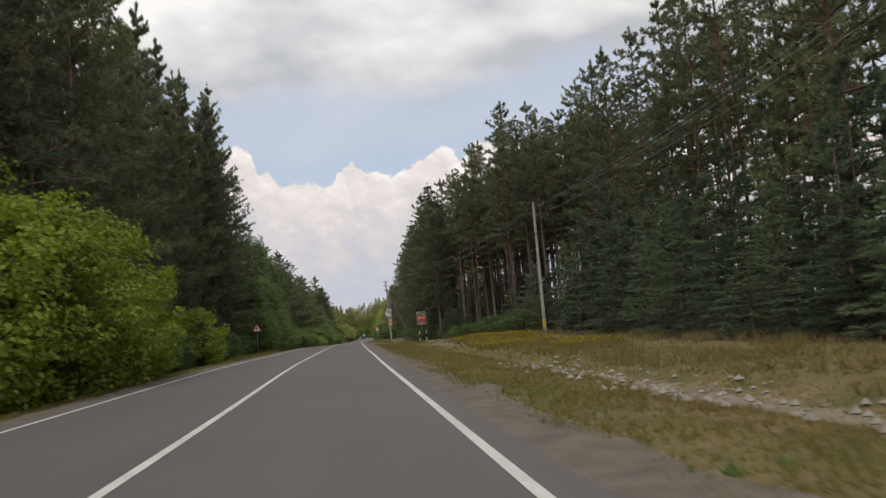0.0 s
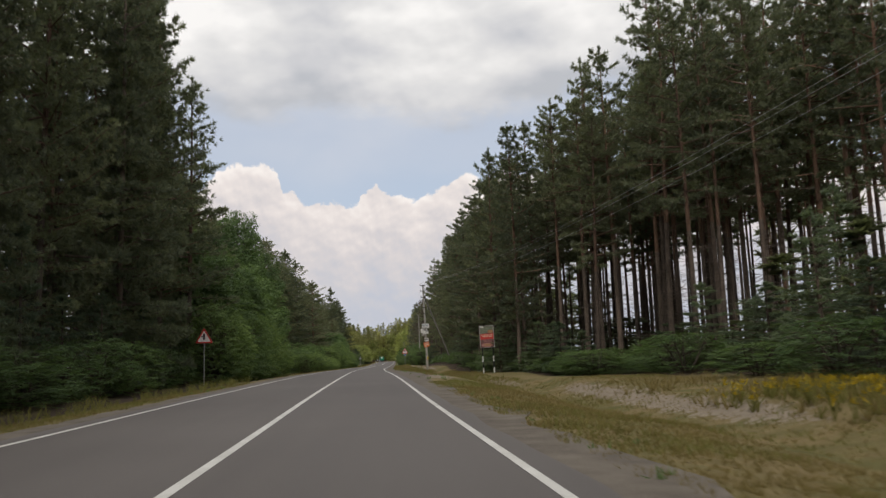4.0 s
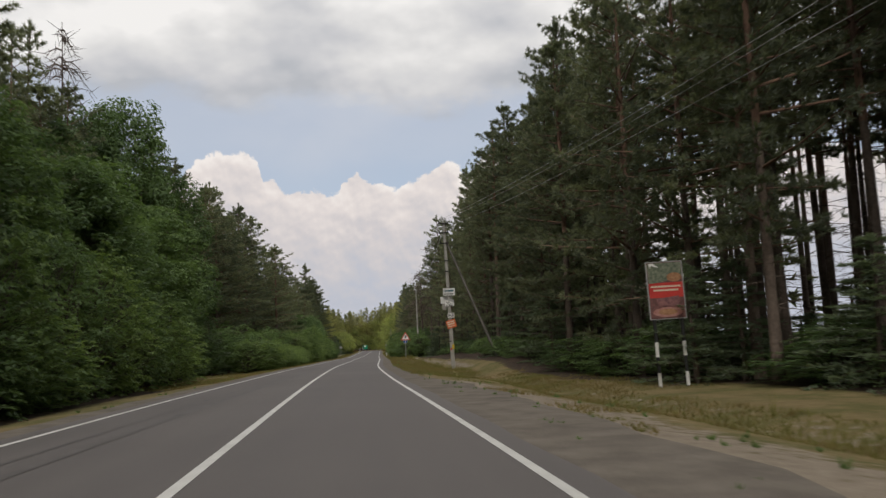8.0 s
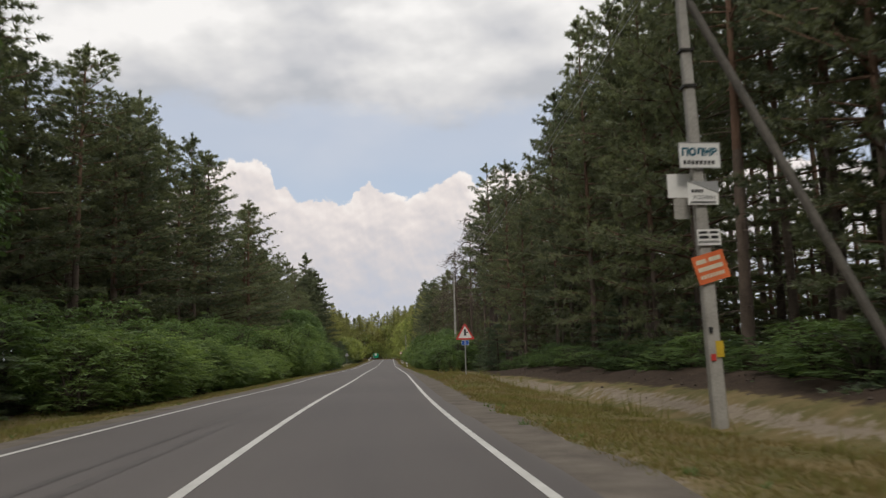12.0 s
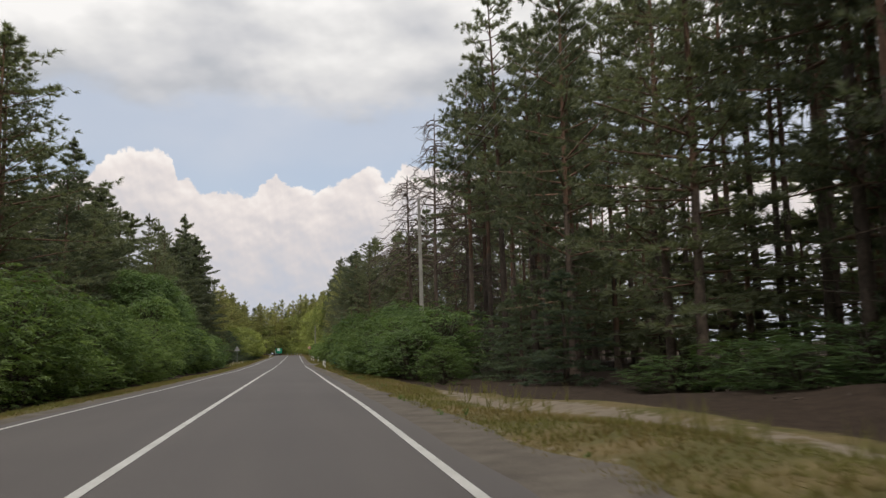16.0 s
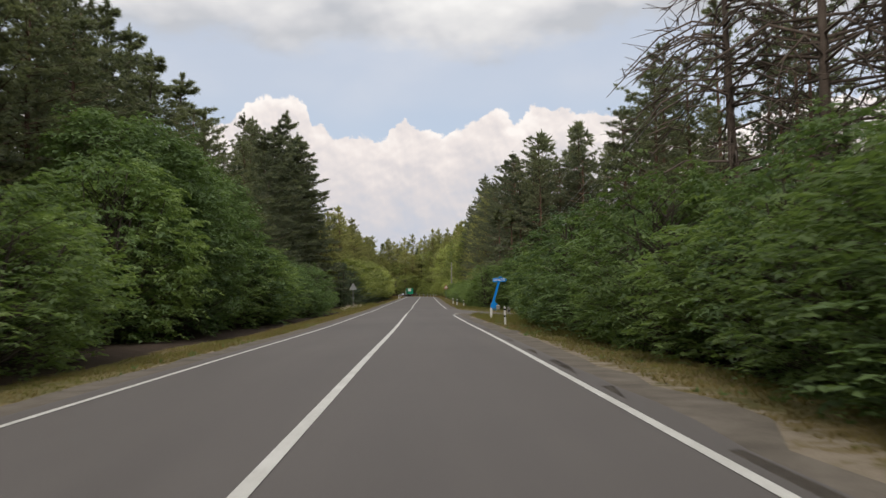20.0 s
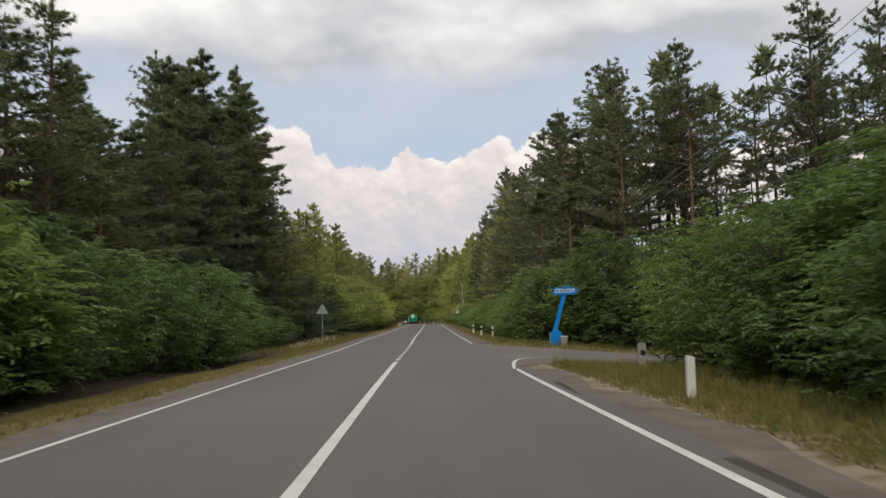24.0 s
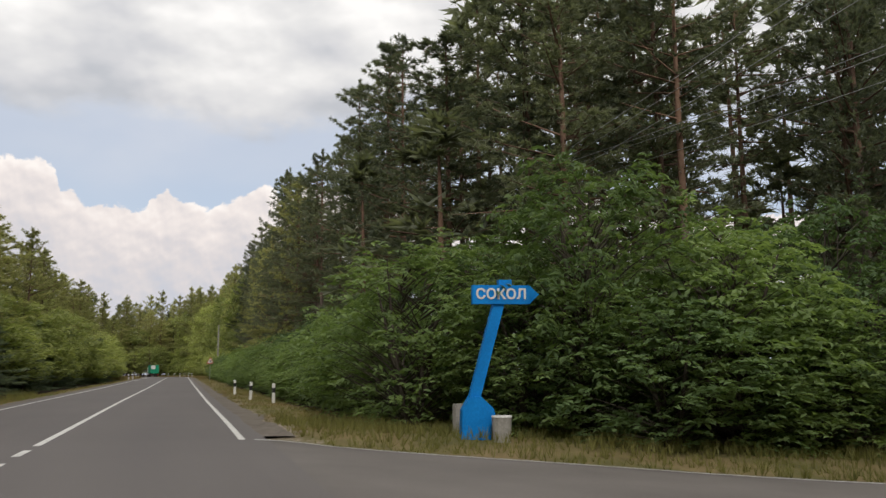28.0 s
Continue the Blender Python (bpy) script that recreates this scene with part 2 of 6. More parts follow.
M_NEEDLE = leaf_material("pine_needles", (0.106, 0.124, 0.092), (0.240, 0.258, 0.170), 0.42)
M_SPRUCE = leaf_material("young_pine_needles", (0.096, 0.128, 0.102), (0.205, 0.252, 0.176), 0.42)
# far pines: sunlight is put into this brighter copy of the needle colour
M_NEEDLE_SUN_TINT = leaf_material("sun_tinted_pine_needles", (0.22, 0.225, 0.105), (0.47, 0.46, 0.23), 0.5)
M_LEAF = leaf_material("leaves", (0.092, 0.139, 0.057), (0.248, 0.334, 0.128), 0.46)
M_LEAF_DARK = leaf_material("dark_leaves", (0.076, 0.120, 0.056), (0.172, 0.250, 0.102), 0.42)
M_LEAF_YELLOW = leaf_material("yellow_green_leaves", (0.125, 0.175, 0.028), (0.34, 0.39, 0.062), 0.45, 0.25)
# far leafy crowns: their sunlit look is painted into the leaf colour
M_LEAF_SUN_TINT = leaf_material("sun_tinted_olive_leaves", (0.20, 0.235, 0.085), (0.47, 0.50, 0.20), 0.5)
M_GRASS = leaf_material("grass_green", (0.105, 0.112, 0.034), (0.28, 0.258, 0.085), 0.3, 0.0)
M_GRASS_DRY = leaf_material("grass_dry", (0.150, 0.118, 0.046), (0.31, 0.243, 0.108), 0.3, 0.0)
M_GOLD = leaf_material("goldenrod", (0.26, 0.19, 0.012), (0.58, 0.42, 0.03), 0.3, 0.0)
M_CONCRETE = material("concrete", two_tone((0.22, 0.21, 0.19), (0.42, 0.40, 0.37), 1.5, 25.0, 0.4), 0.9, 0.2)
M_STEEL = material("galvanised_steel", two_tone((0.30, 0.30, 0.30), (0.46, 0.46, 0.46), 4.0, 40.0, 0.1), 0.5, 0.5, 0.6)
M_DARKSTEEL = material("dark_steel", two_tone((0.02, 0.02, 0.02), (0.06, 0.055, 0.05), 4.0, 40.0, 0.1), 0.6, 0.4, 0.5)
M_WHITE = material("white_paint", two_tone((0.60, 0.59, 0.57), (0.80, 0.79, 0.77), 2.0, 30.0, 0.05), 0.5, 0.4)
M_BLACK = material("black_paint", two_tone((0.012, 0.012, 0.013), (0.03, 0.03, 0.03), 3.0, 30.0, 0.05), 0.5, 0.4)
M_RED = material("red_paint", two_tone((0.42, 0.03, 0.025), (0.60, 0.06, 0.05), 2.0, 30.0, 0.05), 0.5, 0.4)
M_SIGNBLUE = material("sign_blue", two_tone((0.015, 0.07, 0.30), (0.03, 0.11, 0.42), 2.0, 30.0, 0.05), 0.45, 0.4)
M_BLUE = material("bright_blue_paint", two_tone((0.002, 0.16, 0.50), (0.004, 0.25, 0.72), 1.5, 25.0, 0.1), 0.6, 0.2)
M_TEAL = material("teal_ink", two_tone((0.006, 0.07, 0.11), (0.015, 0.11, 0.15), 3.0, 30.0, 0.0), 0.6, 0.3)
M_ORANGE = material("orange_board", two_tone((0.55, 0.11, 0.035), (0.74, 0.19, 0.07), 3.0, 30.0, 0.05), 0.7, 0.3)
M_GREEN_TRUCK = material("green_tarpaulin", two_tone((0.004, 0.20, 0.11), (0.01, 0.30, 0.17), 1.5, 10.0, 0.2), 0.5, 0.4)
M_GLASS = material("dark_glass", two_tone((0.01, 0.012, 0.014), (0.02, 0.022, 0.025), 3.0, 10.0, 0.0), 0.08, 0.6)
M_RUBBER = material("rubber", two_tone((0.012, 0.012, 0.012), (0.03, 0.03, 0.03), 4.0, 30.0, 0.2), 0.9, 0.2)
M_YELLOW = material("yellow_paint", two_tone((0.45, 0.30, 0.02), (0.62, 0.43, 0.04), 3.0, 30.0, 0.05), 0.6, 0.3)


# ---- plan: the road's line, its levels, the land beside it ----
XC = [(-80, -0.5), (-30, -1.4), (0, -2.12), (7, -2.28), (14, -2.49), (19, -2.69), (31, -3.07), (40, -3.26), (50, -3.33), (60, -3.55), (76, -3.78), (85, -3.86), (93, -4.0), (101, -4.12),
      (110, -4.34), (124, -4.56), (143, -4.69), (151, -4.64), (165, -4.33), (170, -4.18), (191, -3.87), (201, -3.68), (211, -3.53), (221, -3.36), (227, -3.29), (243, -3.0),
      (255, -2.87), (264, -2.76), (273, -2.66), (278, -2.53), (285, -2.38), (290, -2.27), (310, -2.04), (340, -1.45), (390, -0.5), (430, 0.3), (720, 4.0)]
ZC = [(-80, -0.1), (0, -0.05), (11, 0.0), (21, 0.08), (32, 0.17), (42, 0.25), (69, 0.39), (86, 0.47), (103, 0.47), (119, 0.39), (135, 0.34), (158, 0.29), (185, 0.25), (196, 0.24), (206, 0.21),
      (216, 0.18), (238, 0.10), (250, 0.0), (258, -0.03), (270, -0.05), (280, -0.05), (300, -0.02), (340, 0.15), (400, 0.5), (450, 0.7), (700, 1.0)]
LEFT_RISE = [(-80, 0.05), (0, 0.05), (45, 0.07), (60, 0.06), (81, 0.02), (100, 0.02), (130, 0.0), (150, -0.02), (172, -0.08), (195, -0.07), (205, -0.12), (225, -0.12), (245, -0.11), (257, -0.09), (267, -0.05), (310, 0.0), (700, 0.0)]
LANE_WIDTH = [(-80, 3.45), (0, 3.35), (10, 3.38), (22, 3.50), (40, 3.54), (52, 3.36), (75, 3.32), (95, 3.24), (178, 3.22), (186, 3.34), (197, 3.34), (206, 3.22), (285, 3.2), (300, 3.35), (700, 3.4)]
LANE = 3.2


def curve_of(keys):
    """A smooth curve through the keys, by interpolation and a running mean."""
    ys = np.arange(-100.0, 720.0, 1.0)
    v = np.interp(ys, [k[0] for k in keys], [k[1] for k in keys])
    pad = np.pad(v, 9, mode="reflect", reflect_type="odd")
    v = np.convolve(pad, np.ones(19) / 19, mode="valid")
    return ys, v


_yx, _vx = curve_of(XC)
BEND_Y = 425.0
_vx = _vx - np.where(_yx > BEND_Y, (_yx - BEND_Y) ** 2 / 380.0, 0.0)
_yz, _vz = curve_of(ZC)
_yl, _vl = curve_of(LEFT_RISE)
_yw, _vw = curve_of(LANE_WIDTH)


def xc(y):
    return float(np.interp(y, _yx, _vx))


def lane(y):
    return float(np.interp(y, _yw, _vw))


def zc(y):
    return float(np.interp(y, _yz, _vz))


def road_z(y, d):
    base = zc(y)
    if d < 0:
        return base + float(np.interp(y, _yl, _vl)) * min(-d, 4.2) / LANE
    return base - 0.012 * min(d, 4.5)


def smooth(a, b, v):
    u = min(1.0, max(0.0, (v - a) / (b - a)))
    return u * u * (3 - 2 * u)


def _rounded(xs, ys):
    u = np.arange(0.0, 62.0, 0.05)
    v = np.interp(u, xs, ys)
    return u, np.convolve(np.pad(v, 8, mode="reflect", reflect_type="odd"), np.ones(17) / 17, mode="valid")


_near = _rounded([0.3, 0.65, 0.95, 1.5, 2.0, 3.1, 4.9, 7.3, 10, 30, 60], [268.0, 271.8, 274.5, 275.8, 276.7, 277.8, 279.0, 280.6, 281.4, 281.0, 279.0])


def near_edge(x):
    """Near edge of the side road at x."""
    return float(np.interp(x, *_near))


def far_edge(x):
    return float(np.interp(x, [0.3, 1.25, 2.6, 3.9, 6.0, 8.0, 10.4, 14.0, 30.0, 60.0], [294.2, 293.2, 292.3, 291.5, 290.6, 289.5, 288.7, 288.2, 287.6, 286.0]))


def in_side_road(x, y, margin=0.0):
    return x > xc(y) + 3.0 and near_edge(x) - margin < y < far_edge(x) + margin


def side_z(x, y):
    return road_z(282, 3.5) - 0.075 * max(0.0, min(x, 16.0) - 1.2)


def strip_mid(y):
    """Offset of the sandy strip beyond the right verge."""
    return float(np.interp(y, [0, 20, 60, 90, 125, 152, 166, 174, 187, 196, 210], [8.6, 8.8, 9.2, 9.0, 9.45, 9.45, 8.7, 8.25, 7.0, 6.3, 6.2]))


def land_z(x, y):
    """Height of the land at x, y."""
    d = x - xc(y)
    d = math.copysign(max(0.0, abs(d) - lane(y) + LANE), d)
    n = noise.noise(Vector((x * 0.13, y * 0.13, 0.0))) * 0.16 + noise.noise(Vector((x * 0.6, y * 0.6, 5.0))) * 0.045
    if abs(d) < 3.9:
        return road_z(y, d) - 0.06
    if d > 0:
        drop = 0.32 if y < 196 else 0.18
        z = road_z(y, 4.2) - 0.03 - drop * smooth(4.6, 8.0, d) + n * smooth(4.3, 8.0, d)
        z += (0.32 + 0.2 * smooth(190, 230, y)) * smooth(13.0, 30.0, d)
        bank = smooth(126, 136, y) * (1 - smooth(190, 200, y))
        z -= 0.22 * math.exp(-((d - 8.6) / 0.9) ** 2) * (1 - bank) * (1 - smooth(190, 205, y))
        z += 0.34 * smooth(strip_mid(y) - 0.55, strip_mid(y) + 0.45, d) * bank + 0.28 * smooth(9.6, 10.5, d) * smooth(52, 58, y) * (1 - smooth(80, 90, y))
        z += 0.42 * math.exp(-((d - 6.3) / 1.25) ** 2) * smooth(158, 169, y) * (1 - smooth(180, 192, y))
        if 76 < y < 200:
            z += 0.7 * math.exp(-((d - 11.8) / 1.5) ** 2) * smooth(126, 138, y) * (1 - smooth(178, 198, y)) * (0.6 + 0.8 * abs(noise.noise(Vector((x * 0.3, y * 0.3, 9.0)))))
        s = smooth(266, 276, y) * (1 - smooth(292, 300, y))
        if s > 0:
            z = z * (1 - s) + s * (side_z(x, y) - 0.05 + n * 0.4 + 0.26 * smooth(0.6, 2.8, y - far_edge(x)))
            if x > xc(y) + 3.0 and near_edge(x) - 2.6 < y < far_edge(x) + 0.5:
                z = side_z(x, y) - 0.07
    else:
        z = road_z(y, -3.9) - 0.03 - 0.25 * smooth(4.3, 7.0, -d) + n * smooth(4.3, 8.0, -d) + 0.9 * smooth(9.0, 26.0, -d)
    return z


# ---- mesh helpers ----
def mesh_of(name, verts, faces, mat, smooth_shade=False):
    me = bpy.data.meshes.new(name)
    me.from_pydata([tuple(v) for v in verts], [], [tuple(f) for f in faces])
    mats = mat if isinstance(mat, (list, tuple)) else [mat]
    for m in mats:
        me.materials.append(m)
    if smooth_shade:
        me.polygons.foreach_set("use_smooth", [True] * len(me.polygons))
    me.update()
    return me


def part(name, bm, mat, parent, label=""):
    """Link a bmesh or a mesh as one mesh object under a thing or a part."""
    if isinstance(bm, bmesh.types.BMesh):
        me = bpy.data.meshes.new(name)
        bm.to_mesh(me)
        bm.free()
        me.materials.append(mat)
    else:
        me = bm
    ob = new(name, me)
    ob.parent = parent
    if label:
        tagged(ob, label)
    return ob


def thing(name, label, category, group="", kind="", at=None):
    ob = new(name)
    ob.empty_display_size = 0.2
    tagged(ob, label, category, group, kind)
    if at is not None:
        ob.matrix_basis = at
    return ob


def box(bm, x0, x1, y0, y1, z0, z1, bevel=0.0):
    m = Matrix.Translation(((x0 + x1) / 2, (y0 + y1) / 2, (z0 + z1) / 2)) @ Matrix.Diagonal((x1 - x0, y1 - y0, z1 - z0, 1))
    r = bmesh.ops.create_cube(bm, size=1.0, matrix=m)
    if bevel:
        es = list({e for v in r["verts"] for e in v.link_edges})
        bmesh.ops.bevel(bm, geom=es, offset=bevel, segments=2, affect="EDGES")
    return bm


def box_bm(*a, **k):
    return box(bmesh.new(), *a, **k)


def tube(bm, p0, p1, r0, r1, seg=10):
    p0, p1 = Vector(p0), Vector(p1)
    d = p1 - p0
    m = Matrix.Translation((p0 + p1) / 2) @ d.to_track_quat("Z", "Y").to_matrix().to_4x4()
    bmesh.ops.create_cone(bm, cap_ends=True, segments=seg, radius1=r0, radius2=r1, depth=d.length, matrix=m)
    return bm


def prism(outline, y0, y1):
    """A plate from an outline in x, z, between two y."""
    bm = bmesh.new()
    a = [bm.verts.new((x, y0, z)) for x, z in outline]
    b = [bm.verts.new((x, y1, z)) for x, z in outline]
    bm.faces.new(a)
    bm.faces.new(b[::-1])
    k = len(a)
    for i in range(k):
        bm.faces.new((a[i], b[i], b[(i + 1) % k], a[(i + 1) % k]))
    bmesh.ops.recalc_face_normals(bm, faces=bm.faces)
    return bm


def letters(text, size, mat, parent, at, name="lettering", thick=0.004, label="", bold=0.0):
    cu = bpy.data.curves.new(name, "FONT")
    cu.body, cu.size, cu.extrude = text, size, thick
    cu.offset = bold
    cu.align_x, cu.align_y = "CENTER", "CENTER"
    tmp = bpy.data.objects.new(name, cu)
    scene.collection.objects.link(tmp)
    bpy.context.view_layer.update()
    me = bpy.data.meshes.new_from_object(tmp.evaluated_get(bpy.context.evaluated_depsgraph_get()))
    bpy.data.objects.remove(tmp)
    me.materials.clear()
    me.materials.append(mat)
    ob = part(name, me, mat, parent, label)
    ob.matrix_basis = at
    return ob


# ---- ground, road, shoulders, paint ----
def ribbon(name, ys, d0, d1, mat, lift, cols=2, wobble0=0.0, wobble1=0.0, zfun=None):
    """A strip along the road from offset d0 to d1; d may be functions of y."""
    verts, faces = [], []
    for y in ys:
        a = d0(y) if callable(d0) else d0
        b = d1(y) if callable(d1) else d1
        a += wobble0 * noise.noise(Vector((y * 0.45, 3.0, 1.0)))
        b += wobble1 * (noise.noise(Vector((y * 0.35, 8.0, 2.0))) + 0.5 * noise.noise(Vector((y * 1.7, 8.0, 4.0))))
        for j in range(cols):
            d = a + (b - a) * j / (cols - 1)
            x = xc(y) + d
            verts.append((x, y, (zfun or road_z)(y, d) + lift))
    for i in range(len(ys) - 1):
        for j in range(cols - 1):
            k = i * cols + j
            faces.append((k, k + 1, k + cols + 1, k + cols))
    return mesh_of(name, verts, faces, mat, True)


def shoulder_z(y, d):
    return max(road_z(y, d) - 0.01 - 0.02 * max(0.0, abs(d) - 3.6), land_z(xc(y) + d, y) + 0.02)


def build_ground_sheet():
    ds = sorted(set([-1500, -600, -250, -120, -80, -60, -48, -40, -34, -30, -26, -23, -20, -18, -16, -14.5, -13, -12, -11, -10, -9, -8.3, -7.6, -7, -6.4, -5.8, -5.2, -4.7, -4.3, -3.95, -3, -1.5, 0, 1.5, 3,
                     3.95, 4.3, 4.7, 5.2, 5.8, 6.4, 7, 7.6, 8.2, 8.8, 9.4, 10, 10.6, 11.2, 11.8, 12.4, 13, 13.6, 14.2, 15, 16, 17, 18.5, 20, 22, 24, 27, 30, 34, 40, 48, 60, 80, 120, 250, 600, 1500]))
    ys = [-1200, -500, -200, -100, -60, -40] + [float(v) for v in np.arange(-30, 330, 1.5)] + [float(v) for v in np.arange(330, 470, 5)] + [480, 500, 540, 600, 700, 1000, 1600, 2600, 4000]
    verts, faces, cover = [], [], []
    for y in ys:
        yy = min(max(y, -90), 700)
        for d in ds:
            x = xc(yy) + d
            verts.append((x, y, land_z(x, yy) if abs(d) < 300 else land_z(xc(yy) + math.copysign(300, d), yy)))
            # share of sand, grass and bare soil, the soil toned down for forest shade
            sand = shade_soil = 0.0
            if d > 0:
                sand = 0.6 * (1 - smooth(4.3, 5.3, d))
                if 78 < y < 124:
                    sand = max(sand, 0.8 * (1 - smooth(5.8, 7.8, d)) * smooth(80, 92, y) * (1 - smooth(112, 124, y)))
                mid = strip_mid(y)
                strip = math.exp(-((d - mid) / (0.42 if y > 100 else 0.9)) ** 2) * (0.45 + 0.9 * abs(noise.noise(Vector((0.0, y * 0.05, 2.0)))) + 0.3 * smooth(125, 140, y))
                strip *= 1 - 0.95 * smooth(21, 28, y) * (1 - smooth(74, 88, y))
                strip *= 1 - 0.9 * smooth(108, 118, y) * (1 - smooth(135, 144, y))
                sand = max(sand, strip * (1 - smooth(196, 206, y)), math.exp(-((d - 10.0) / 0.6) ** 2) * smooth(54, 60, y) * (1 - smooth(73, 80, y)))
                shade_soil = smooth(9.4, 10.6, d - 3.5 * (1 - smooth(110, 121, y)) + 9.0 - min(9.4, mid)) * smooth(70, 84, y) if y < 198 else smooth(6.0, 7.2, d)
                shade_soil = max(shade_soil, smooth(16.0, 18.0, d))
                if 258 < y < 300:
                    near = abs(y - 274.5) < 9 and d < 13
                    shade_soil = 0.0 if near or (y > 280 and d < 20) else shade_soil * 0.8
                    if d > 4.4 and -2.4 < y - near_edge(x) < 1.0 and d < 12:
                        sand = 1.0
            else:
                sand = 0.45 * (1 - smooth(4.2, 4.7, -d))
                shade_soil = smooth(6.0, 7.4, -d - 2.6 * smooth(122, 132, y) * (1 - smooth(154, 162, y)))
            cover.append((sand, 1.0, shade_soil, 1.0))
    w = len(ds)
    for i in range(len(ys) - 1):
        for j in range(w - 1):
            k = i * w + j
            faces.append((k, k + 1, k + w + 1, k + w))
    me = mesh_of("ground", verts, faces, M_GROUND, True)
    att = me.attributes.new("cover", "FLOAT_COLOR", "POINT")
    att.data.foreach_set("color", [c for row in cover for c in row])
    tagged(new("ground", me), "dry grass verge, sand and forest floor with shade in its colour", "ground", kind="structure")


build_ground_sheet()
YS = [float(v) for v in np.arange(-60, 425, 1.5)] + [float(v) for v in np.arange(425, 500, 1.0)]
tagged(new("road", ribbon("road", YS, lambda y: -lane(y) - 0.42, lambda y: lane(y) + 0.42, M_ASPHALT, 0.0, 9, 0.08, 0.10)), "grey worn asphalt two-lane country road", "road", kind="structure")
for _ys in ([v for v in YS if v < 271.0], [v for v in YS if v > 293.6]):
    tagged(new("shoulder_right", ribbon("shoulder_right", _ys, lambda y: lane(y) + 0.20, lambda y: lane(y) + 1.3 - 0.3 * smooth(190, 200, y) + 0.9 * smooth(85, 95, y) * (1 - smooth(112, 122, y)), M_SHOULDER, 0.010, 5, 0.08, 0.5, shoulder_z)), "dusty grey gravel shoulder along the road", "shoulder", kind="structure")
tagged(new("shoulder_left", ribbon("shoulder_left", YS, lambda y: -lane(y) - 0.95, lambda y: -lane(y) - 0.30, M_SHOULDER, 0.010, 3, 0.25, 0.08, shoulder_z)), "narrow sandy shoulder along the road", "shoulder", kind="structure")


def build_side_road():
    verts, faces = [], []
    xs = [float(v) for v in np.arange(0.6, 4.0, 0.25)] + [float(v) for v in np.arange(4, 60, 1.5)]
    rows = 9
    for x in xs:
        a, b = near_edge(x) - 0.12, far_edge(x) + 0.25
        for j in range(rows):
            y = a + (b - a) * j / (rows - 1)
            z = side_z(x, y)
            d = x - xc(y)
            if d < 5:
                z = road_z(y, d) * (1 - smooth(3.3, 5, d)) + z * smooth(3.3, 5, d)
            verts.append((x, y, z - 0.004))
    for i in range(len(xs) - 1):
        for j in range(rows - 1):
            k = i * rows + j
            faces.append((k, k + rows, k + rows + 1, k + 1))
    tagged(new("side_road", mesh_of("side_road", verts, faces, M_ASPHALT_DUSTY, True)), "grey asphalt side road joining the main road", "road", kind="structure")


build_side_road()


def painted(name, pts, width, label, zf=None):
    """A painted line along points x, y."""
    P = [Vector((x, y, 0)) for x, y in pts]
    verts, faces = [], []
    for i, p in enumerate(P):
        t = (P[min(i + 1, len(P) - 1)] - P[max(i - 1, 0)]).normalized()
        s = Vector((-t.y, t.x, 0)) * width / 2
        for q in (p + s, p - s):
            z = zf(q.x, q.y) if zf else road_z(q.y, q.x - xc(q.y))
            verts.append((q.x, q.y, z + 0.006))
    for i in range(len(P) - 1):
        faces.append((2 * i, 2 * i + 1, 2 * i + 3, 2 * i + 2))
    return tagged(new(name, mesh_of(name, verts, faces, M_PAINT)), label, "road marking", "road markings", "structure")


def along(side, y0, y1, step=1.5):
    """Points on the middle (side 0) or on an edge (side 1, -1) of the lanes."""
    k = max(2, int((y1 - y0) / step) + 1)
    return [(xc(y) + side * lane(y), y) for y in np.linspace(y0, y1, k)]


painted("edge_line", along(1, -60, 270.5), 0.115, "solid white painted edge line")
painted("edge_line", along(1, 293.2, 480), 0.115, "solid white painted edge line")
painted("edge_line", along(-1, -60, 480), 0.105, "solid white painted edge line")
painted("centre_line", along(0.0, -60, 274.6), 0.125, "solid white painted centre line")
painted("centre_line", along(0.0, 293.0, 480), 0.125, "solid white painted centre line")
for yd in np.arange(275.6, 292.0, 1.95):
    painted("centre_dash", along(0.0, yd, yd + 1.0, 0.5), 0.125, "short white painted centre dash")


def side_line_z(x, y):
    d = x - xc(y)
    k = smooth(3.3, 5, d)
    return road_z(y, d) * (1 - k) + side_z(x, y) * k


painted("side_edge_line", [(xc(270.5) + lane(270.5), 270.5)] + [(x, near_edge(x)) for x in np.concatenate([np.arange(0.66, 2.6, 0.12), np.arange(2.7, 8.6, 0.4)])], 0.105, "curved white painted line at the junction", side_line_z)
painted("side_edge_line", [(x, far_edge(x)) for x in (1.25, 1.6, 2.0, 2.5, 3.2, 4, 5, 6.5, 8, 10, 12, 14)], 0.08, "thin white painted line at the junction", side_line_z)


# ---- foliage ----
def blades(P, D, n, length, width, rng, spread=0.8):
    """Star-shaped tufts of thin blades at the points P, pointing along D."""
    P = np.repeat(P, n, axis=0)
    D = np.repeat(D, n, axis=0) + rng.normal(0, spread, (len(P), 3))
    D /= np.linalg.norm(D, axis=1)[:, None] + 1e-9
    S = np.cross(D, rng.normal(0, 1, D.shape))
    S /= np.linalg.norm(S, axis=1)[:, None] + 1e-9
    L = length * rng.uniform(0.65, 1.25, (len(P), 1))
    W = width * rng.uniform(0.7, 1.3, (len(P), 1))
    v = np.empty((len(P) * 3, 3))
    v[0::3], v[1::3], v[2::3] = P - S * W / 2, P + S * W / 2, P + D * L
    return v


